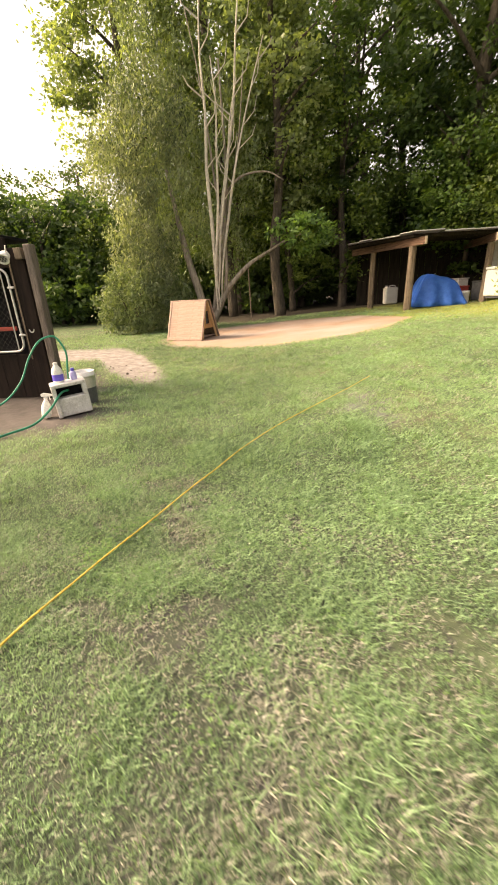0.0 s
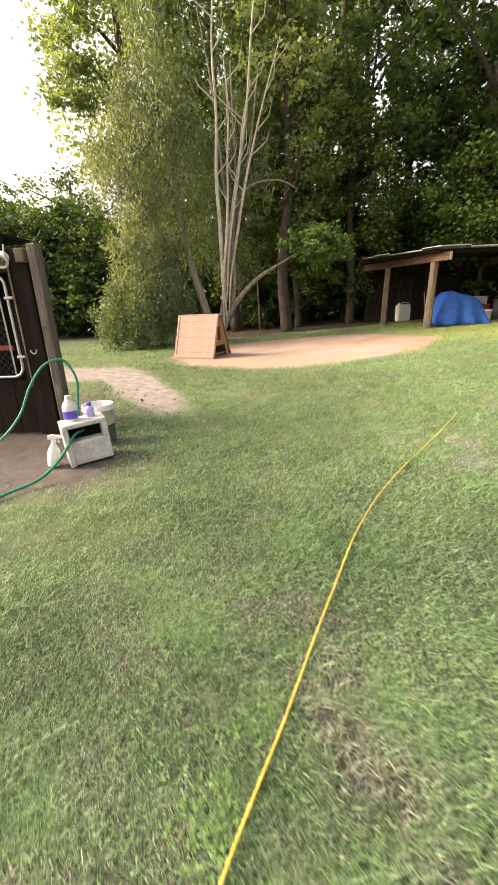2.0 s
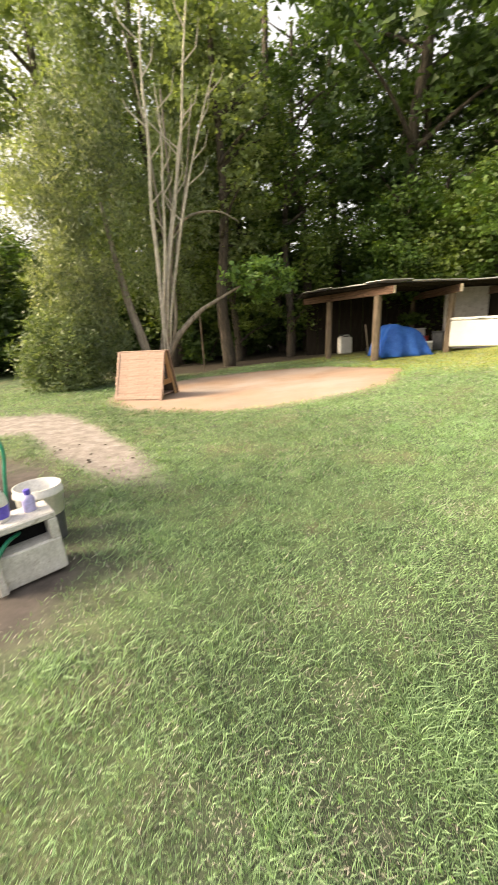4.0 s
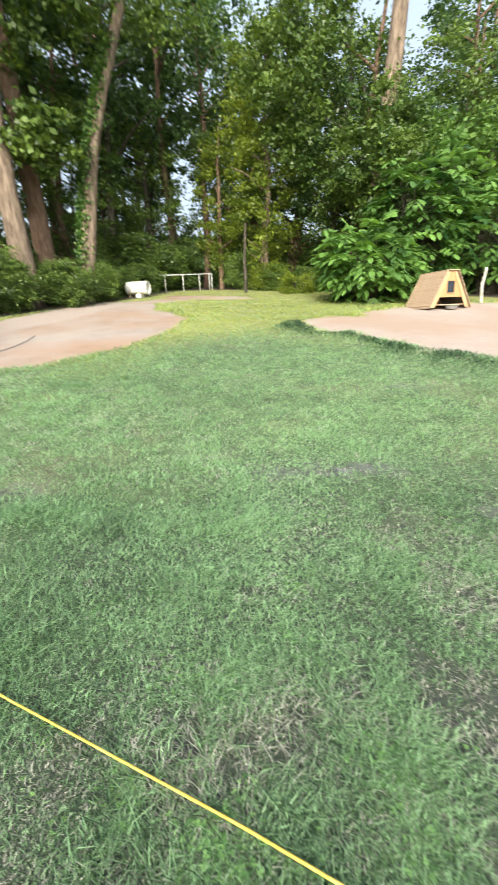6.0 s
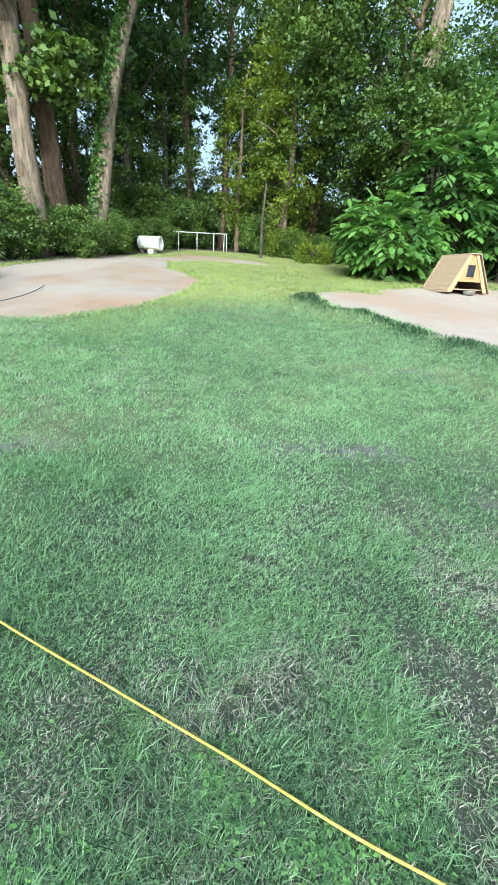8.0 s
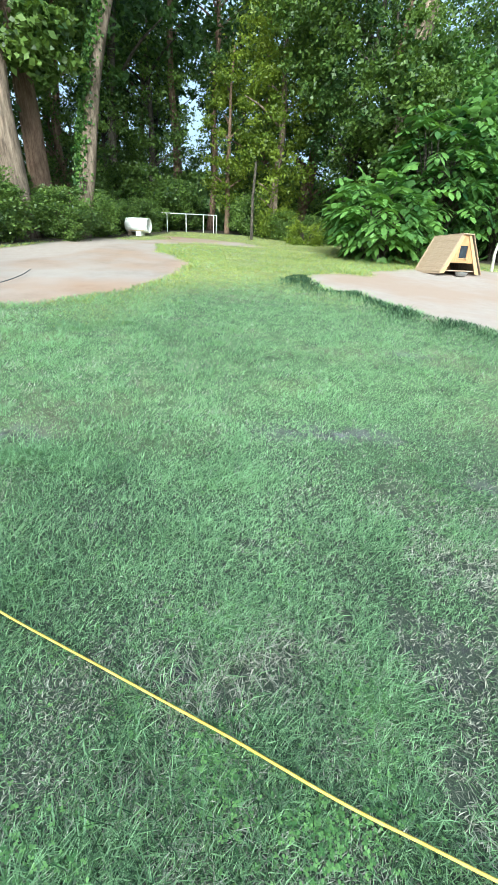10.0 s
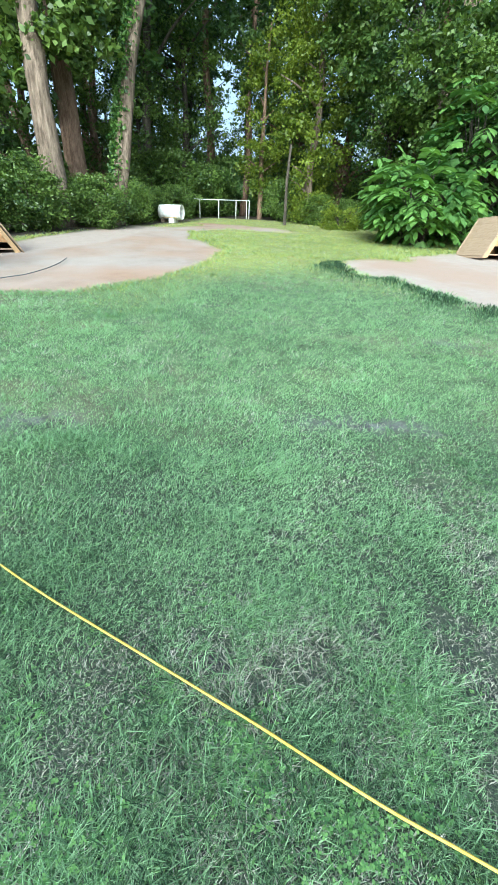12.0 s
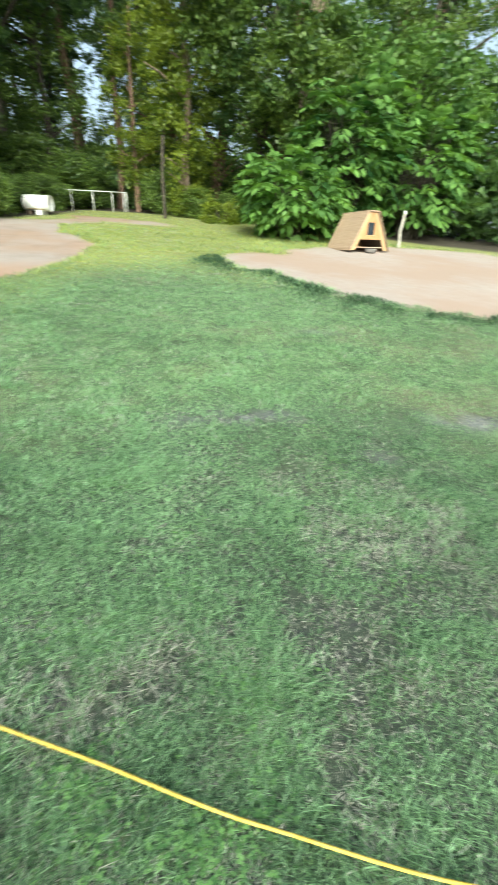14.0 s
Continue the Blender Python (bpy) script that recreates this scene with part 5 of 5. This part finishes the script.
def ivy(parent, rows, low, high, n, seed):
    """Small leaves hugging a leaning trunk, thicker on one side."""
    g = np.random.default_rng(seed)
    pts = np.array(spline([r[:3] for r in rows], 12))
    rad = np.interp(np.linspace(0, len(rows) - 1, len(pts)), range(len(rows)), [r[3] for r in rows])
    z = low + (high - low) * g.uniform(0, 1, n) ** 0.9
    a = g.normal(2.0, 0.75, n)
    c = np.stack([np.interp(z, pts[:, 2], pts[:, k]) for k in range(3)], -1)
    patchy = lattice(z * 1.3 + 7, a * 1.1 + 5, 91) + 0.35 * np.clip((z - low) / 3, 0, 1)
    r = np.interp(z, pts[:, 2], rad) + np.abs(g.normal(0, 0.09, n)) + 0.02
    c = c + np.stack([np.cos(a) * r, np.sin(a) * r, 0 * r], -1)
    c = c[patchy > 0.42]
    link("ivy", leaves("ivy", c, 0.13, 0.1, g, droop=0.6), M_LEAF_BRIGHT, parent, "green ivy leaves on the trunk")


ivy(vine_tree, VINE, 0.9, 9.5, 4200, 65)
tree("tall_tree", 17.3, -3.55, "tall pale trunk rising above the broad-leaved bush", M_BARK_GREY, M_LEAF_MID,
     [(0, 0, 0, 0.4), (0.1, -0.2, 5, 0.34), (0.2, -0.55, 9, 0.3), (0.2, -0.7, 16, 0.22)], [], [((1.4, 3.0, 8.5), (2.6, 2.2, 4.0), 110, 120, 0.7), ((-1.0, 0.2, 4.6), (1.5, 1.7, 2.4), 80, 130, 0.5)], 64, (0.18, 0.115), 12)


# ---- bushes ----
def bush(x, y, label, leaf, half, n, per, size, seed, leaf_size, droop=0.2, stems_n=7, name="bush", plain=False, squash=0.6):
    g = np.random.default_rng(seed)
    limbs = []
    for k in range(stems_n):
        a, f = g.uniform(0, 2 * math.pi), g.uniform(0.3, 0.8)
        limbs.append([(0, 0, 0, 0.035), (half[0] * f * 0.5 * math.cos(a), half[1] * f * 0.5 * math.sin(a), half[2] * 0.9, 0.025), (half[0] * f * math.cos(a), half[1] * f * math.sin(a), half[2] * 1.6, 0.01)])
    return tree(name, x, y, label, M_BARK_DARK, leaf, limbs[0], limbs[1:], [((0, 0, half[2] * 1.0), half, n, per, size)], seed, leaf_size, 7, "bush", droop, "bushes round the yard", plain=plain, squash=squash)


bush(5.9, 8.87, "rounded yellow-green bush beside the dog house", M_LEAF_YELLOW, (0.66, 0.66, 1.12), 110, 70, 0.3, 71, (0.1, 0.04), 0.1)
hedge = bush(13.4, 10.0, "dense green hedge bush below the trunks", M_LEAF_MID, (1.7, 1.1, 1.1), 150, 84, 0.36, 72, (0.115, 0.062), stems_n=4)
for x, y, turn, s in ((15.4, 8.6, 60, 0.8), (11.5, 11.2, 140, 0.9), (17.3, 7.9, 200, 0.75), (19.3, 8.0, 20, 0.8), (16.6, 11.0, 80, 1.0), (20.8, 6.9, 130, 0.7), (10.4, 12.6, 15, 0.8), (22.6, 7.6, 75, 1.35), (24.0, 5.6, 160, 1.15), (22.3, 1.4, 75, 0.9), (23.5, 0.2, 10, 1.0), (20.4, 0.2, 30, 0.6), (17.6, -9.5, 110, 0.9), (18.9, -2.0, 50, 0.5), (20.8, -1.3, 140, 0.55)):
    copy_thing(hedge, stand(x, y, turn, -0.1) @ Matrix.Diagonal((s, s, s, 1)))
under = bush(26.0, 7.5, "dark undergrowth bush in the shade of the woods", M_LEAF_DARK, (2.2, 1.8, 1.3), 60, 58, 0.55, 74, (0.25, 0.16), stems_n=3, plain=True)
for k in range(46):
    if k >= 34:
        ux, uy = -5.5 + 2.7 * (k - 34), 27.5 + 1.2 * math.sin(k * 1.3) - max(0, k - 41) * 1.6
    elif k < 14:
        ux, uy = 25.0 + 2.5 * (k % 3) + 0.6 * math.sin(k * 2.2), -13.0 + 2.2 * k
    elif k < 26:
        ux, uy = -9.5 + 2.6 * (k - 14), 23.5 + 1.6 * (k % 2) + 0.4 * math.sin(k * 1.7) - (2.0 if k > 22 else 0)
    else:
        ux, uy = (17.5, 19.8, 15.5, 14.5, 17.0, 18.5, 19.5, 22.0)[k - 26], (19.0, 14.6, 12.8, -12.0, -11.2, -7.0, -9.4, -6.8)[k - 26]
    us = (1.0 if k < 34 else 2.1) + 0.3 * math.sin(k * 3.3)
    copy_thing(under, stand(ux, uy, 47 * k, -0.1) @ Matrix.Diagonal((us, us, us, 1)))
for k, (ux, uy) in enumerate(((33.0, -5.5), (33.5, -2.0), (34.0, 1.5), (33.5, 4.5), (34.0, 8.0), (28.0, -3.0), (29.0, 3.5), (30.5, -8.0))):
    copy_thing(under, stand(ux, uy, 71 * k, -0.5) @ Matrix.Diagonal((1.35, 1.35, 1.35, 1)))
bush(20.8, 0.4, "sunlit yellow-green shrub at the wood's edge", M_LEAF_SUNLIT, (0.9, 1.0, 0.75), 60, 70, 0.35, 75, (0.12, 0.07))
bush(18.4, -0.7, "low sunlit shrub beside the broad-leaved bush", M_LEAF_SUNLIT, (0.8, 0.9, 0.5), 45, 70, 0.3, 76, (0.11, 0.06))
hazy = bush(-8.5, 26.0, "dense rounded grey-green trees along the far field edge", M_LEAF_DARK, (4.6, 3.2, 3.3), 210, 90, 0.95, 77, (0.3, 0.18), stems_n=3, plain=True)
for k, (ux, uy, us) in enumerate(((-12.0, 26.5, 1.1), (-16.0, 26.0, 1.15), (-20.5, 25.0, 1.1), (-5.8, 27.5, 0.95), (-25.0, 23.5, 1.1))):
    copy_thing(hazy, stand(ux, uy, 83 * k, -0.4) @ Matrix.Diagonal((us, us, us, 1)))
bush(-4.2, 15.7, "tall leafy undergrowth at the foot of the olive tree", M_LEAF_OLIVE, (1.35, 0.9, 1.15), 120, 80, 0.3, 73, (0.13, 0.05), droop=0.9, squash=1.6)


def broadleaf_bush(x, y, seed, half, n):
    """Large-leaved bush: each spray is an arching stalk with seven drooping leaflets."""
    g = np.random.default_rng(seed)
    root = thing("broadleaf_bush", stand(x, y, 0, -0.1), "large bright green bush with big drooping leaves", "bush", "bushes round the yard")
    bm = bmesh.new()
    verts, tones = [], []
    for k in range(n):
        d = unit(g.normal(size=3) * (1, 1, 0.9))
        lump = 0.82 + 0.5 * noise.noise(Vector(d * 2.1) + Vector((seed, 0, 0)))
        c = np.array((0, 0, half[2])) + d * np.array(half) * lump * g.uniform(0.5, 1.0)
        if c[2] < 0.15:
            continue
        if k % 3 == 0:
            tube([(g.normal(0, 0.2), g.normal(0, 0.2), 0), tuple(c * (0.5, 0.5, 0.6)), tuple(c)], [0.03, 0.02, 0.008], 6, bm)
        way = unit(d * (1, 1, 0.25) + g.normal(size=3) * 0.25 + (0, 0, 0.15))
        side = unit(np.cross(way, (0, 0, 1)))
        up = np.cross(side, way)
        reach, tone = g.uniform(0.5, 0.75), g.uniform(0, 1)
        # three pairs of leaflets and one at the tip, along an arching stalk
        for q, (f, s) in enumerate(((0.2, -1), (0.25, 1), (0.5, -1), (0.55, 1), (0.8, -1), (0.85, 1), (1.0, 0))):
            b = c + way * reach * f + (0, 0, 0.1 * f - 0.34 * f * f)
            lw = unit(way * (0.55 if s else 1.0) + side * s * 0.8 + (0, 0, -0.3 - 0.3 * f) + g.normal(size=3) * 0.12)
            ls = unit(np.cross(lw, up))
            ln, wd = g.uniform(0.28, 0.42), g.uniform(0.15, 0.21)
            nm = np.cross(ls, lw)
            m1, m2, tip = b + lw * ln * 0.32, b + lw * ln * 0.72 + (0, 0, -0.01), b + lw * ln + (0, 0, -0.035)
            verts.append([b, m1 + ls * wd * 0.42 + nm * 0.012, m2 + ls * wd * 0.45 + nm * 0.012, tip, m2, m1])
            verts.append([b, m1, m2, tip, m2 - ls * wd * 0.45 + nm * 0.012, m1 - ls * wd * 0.42 + nm * 0.012])
            tones += [np.clip(0.12 + tone * 0.75 + g.uniform(-0.05, 0.25), 0, 1)] * 2
    part("stem", bm, M_BARK_DARK, root)
    link("crown", quads("crown", np.array(verts), tones, 6), M_LEAF_BROAD, root)
    return root


broadleaf_bush(13.9, -2.4, 81, (1.6, 1.5, 1.4), 330)
broadleaf_bush(15.2, -4.7, 82, (1.9, 1.8, 2.6), 430)
broadleaf_bush(15.6, -7.9, 83, (2.1, 1.9, 2.4), 340)


# ---- grass: blades thickest along the walk ----
def blades():
    g = np.random.default_rng(99)
    xs, ys, rs, ts = [], [], [], []
    # centre, sector, count; thinning out with distance
    for cx, cy, a0, a1, n in ((0.0, -0.3, -45, 45, 300000), (-1.45, 2.2, 0, 150, 620000)):
        r = 17 * g.uniform(0, 1, n) ** 1.7
        a = g.uniform(radians(a0), radians(a1), n) + g.normal(0, 0.35 + 0.6 / (0.3 + r), n)
        near = 0.55 * np.exp(-r)
        xs.append(cx + r * np.sin(a) + g.normal(0, 1, n) * near), ys.append(cy + r * np.cos(a) + g.normal(0, 1, n) * near), rs.append(np.maximum(r, 0.6)), ts.append(np.ones(n))
    xs.append(g.uniform(10, 22, 40000)), ys.append(g.uniform(-4, 7, 40000)), rs.append(xs[-1] * 0 + 10.0), ts.append(np.ones(40000))
    # lush patches of longer, thicker grass
    for cx, cy, a, b, k in LUSH:
        n = int(1500 * k + 16000 * a * b * k)
        xs.append(cx + 0.7 * a * g.normal(0, 1, n)), ys.append(cy + 0.7 * b * g.normal(0, 1, n)), rs.append(np.maximum(0.8, np.hypot(xs[-1] + 1.3, ys[-1] - 2.2))), ts.append(np.full(n, 1.2 + 0.7 * k))
    # scattered single tufts
    tx, ty = g.uniform(-2.2, 4.5, 200), g.uniform(0.0, 8, 200)
    tx[:4], ty[:4] = (-0.91, -0.8, 0.1, -1.0), (2.56, 2.66, 3.3, 1.75)
    xs.append((tx[:, None] + g.normal(0, 0.06, (200, 40))).ravel()), ys.append((ty[:, None] + g.normal(0, 0.06, (200, 40))).ravel())
    rs.append(np.repeat(np.maximum(0.8, np.hypot(tx + 1.2, ty - 1.4)), 40)), ts.append(np.full(8000, 1.9))
    x, y, r, tall = (np.concatenate(q) for q in (xs, ys, rs, ts))
    n = len(x)
    edge = np.maximum.reduce([bare(x, y, k) for k in PATCHES])
    cover = 1 - np.maximum(edge, woods(x, y))
    tall = np.where((edge > 0.03) & (edge < 0.7) & (x > 4), tall * 1.7, tall)
    thin = lattice(x / 0.8, y / 0.8, 31) * 0.4 + lattice(x / 0.17, y / 0.17, 32) * 0.6
    gone, straw = gaps(x, y), spots_of(STRAW, x, y)
    lost = np.clip(1.75 - 1.25 * thin - 0.9 * gone - 0.8 * soil_spots(x, y) - 1.2 * hollows(x, y) - 0.2 * straw, 0.12, 1)
    keep = (g.uniform(0, 1, n) < cover + 0.2 * (tall > 1.65)) & ((g.uniform(0, 1, n) < lost) | (tall > 1)) & (y < 24)
    x, y, r, thin, tall, gone, straw = x[keep], y[keep], r[keep], thin[keep], tall[keep], gone[keep], straw[keep]
    k = len(x)
    tuft = np.clip((lattice(x / 0.28, y / 0.28, 35) - 0.4) * 2.5, 0, 1)
    dry = (g.uniform(0, 1, k) < np.clip((thin - 0.52) * 1.3 + 0.7 * gone + 0.7 * straw + 0.4 * spots_of(SOIL, x, y), 0.08, 0.9)) & (tall < 1.15)
    hgt = np.where(dry, 0.75, 1) * (0.017 + 0.019 * tuft + 0.0016 * r) * g.uniform(0.45, 1.5, k) * tall
    wd = (0.0019 + 0.001 * r) * g.uniform(0.7, 1.3, k) * np.where(tall > 1.3, 1.1, 1)
    b = np.stack([x, y, height(x, y) - 0.003], -1)
    th = g.uniform(0, 2 * math.pi, k)
    lean = np.stack([np.cos(th), np.sin(th), np.zeros(k)], -1)
    tip = g.uniform(0.4, 1.9, k)[:, None]
    side = np.stack([-np.sin(th + 0.5), np.cos(th + 0.5), np.zeros(k)], -1)
    h, w, up = hgt[:, None], wd[:, None] * 0.5, np.array((0, 0, 1.0))
    m = b + (up * 0.5 + lean * tip * 0.22) * h
    t = b + (up * 0.85 + lean * tip) * h
    pale = sunlit_lawn(x, y)
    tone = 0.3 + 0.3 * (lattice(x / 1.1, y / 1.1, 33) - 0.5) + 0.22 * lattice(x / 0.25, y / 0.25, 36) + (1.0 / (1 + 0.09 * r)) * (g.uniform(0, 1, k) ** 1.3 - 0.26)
    # blades darker round (-0.6, 2.2), lighter towards +x
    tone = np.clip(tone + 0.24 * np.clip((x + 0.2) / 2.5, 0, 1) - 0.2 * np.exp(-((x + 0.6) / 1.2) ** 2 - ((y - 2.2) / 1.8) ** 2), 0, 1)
    yellow = ~dry & (g.uniform(0, 1, k) < 0.8 * pale)
    fresh = ~dry & ~yellow
    close = r < 3.2
    for name, pick, mat, label in (("grass", fresh, M_GRASS, "short green lawn grass"), ("dry_grass", dry, M_STRAW, "dry straw-coloured blades in the lawn"), ("yellow_grass", yellow, M_GRASS_YELLOW, "upper lawn grass, coloured yellower for the sunlight on it")):
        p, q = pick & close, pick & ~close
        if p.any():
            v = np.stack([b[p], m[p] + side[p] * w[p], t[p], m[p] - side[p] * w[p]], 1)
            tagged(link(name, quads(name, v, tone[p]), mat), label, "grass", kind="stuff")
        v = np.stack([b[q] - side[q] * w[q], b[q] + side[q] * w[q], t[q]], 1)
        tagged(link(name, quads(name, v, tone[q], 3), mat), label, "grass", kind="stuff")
    # shaggy taller grass where the lawn meets the pale sand
    ex, ey = g.uniform(1.5, 14, 300000), g.uniform(-10, 2.0, 300000)
    rim = bare(ex, ey, "pale")
    ok = (rim > 0.005) & (rim < 0.6) & (lattice(ex / 0.5, ey / 0.5, 71) > 0.1) & (ex < 9.7) & ((8.5 - ex) * 0.83 + (ey + 4.35) * 0.55 > 0.8)
    away = g.exponential(0.3, ok.sum())
    ex, ey = ex[ok] - 0.83 * away + 0.06, ey[ok] + 0.55 * away
    k = len(ex)
    th = g.uniform(0, 2 * math.pi, k)
    b = np.stack([ex, ey, height(ex, ey) - 0.003], -1)
    lean = np.stack([np.cos(th), np.sin(th), np.zeros(k)], -1)
    side = np.stack([-np.sin(th), np.cos(th), np.zeros(k)], -1) * 0.006
    h = (0.03 + 0.075 * lattice(ex / 0.35, ey / 0.35, 72) * g.uniform(0.5, 1.2, k))[:, None]
    v = np.stack([b, b + (up * 0.55 + lean * 0.2) * h + side, b + (up + lean * 0.7) * h, b + (up * 0.55 + lean * 0.2) * h - side], 1)
    tagged(link("rim_grass", quads("rim_grass", v, np.clip(g.uniform(0, 0.25, k) + 0.3 * away, 0, 0.6)), M_GRASS), "shaggy dark grass along the sand's rim", "grass", kind="stuff")
    # clover: small rounded leaves in threes
    nc = 1900
    cc = g.uniform(0, 1, (44, 2)) * (2.6, 3.0) + (-1.3, 0.6)
    cc[:8] = ((-0.92, 2.01), (-1.02, 2.85), (-0.75, 2.3), (-0.85, 2.25), (-1.05, 2.7), (-0.6, 1.75), (-0.9, 1.85), (-0.65, 2.35))
    p = cc[np.where(g.uniform(0, 1, nc) < 0.45, g.integers(0, 8, nc), g.integers(0, 44, nc))] + g.normal(0, 0.07, (nc, 2))
    p = p[spots_of(SOIL, p[:, 0], p[:, 1]) < 0.35]
    nc = len(p)
    c = np.stack([p[:, 0], p[:, 1], height(p[:, 0], p[:, 1]) + g.uniform(0.008, 0.03, nc)], -1)
    a0 = g.uniform(0, 2 * math.pi, nc)
    vs = []
    for q in range(3):
        a = a0 + q * 2.094
        d = np.stack([np.cos(a), np.sin(a), g.uniform(-0.2, 0.4, nc)], -1)
        sd = np.stack([-np.sin(a), np.cos(a), np.zeros(nc)], -1)
        s = g.uniform(0.005, 0.009, nc)[:, None]
        vs.append(np.stack([c, c + d * s * 0.6 + sd * s * 0.55, c + d * s * 1.25 + sd * s * 0.3, c + d * s * 1.25 - sd * s * 0.3, c + d * s * 0.6 - sd * s * 0.55], 1))
    tagged(link("clover", quads("clover", np.concatenate(vs), np.tile(g.uniform(0.2, 1.0, nc), 3), 5), M_CLOVER), "small clover leaves in the lawn", "clover", kind="stuff")


blades()
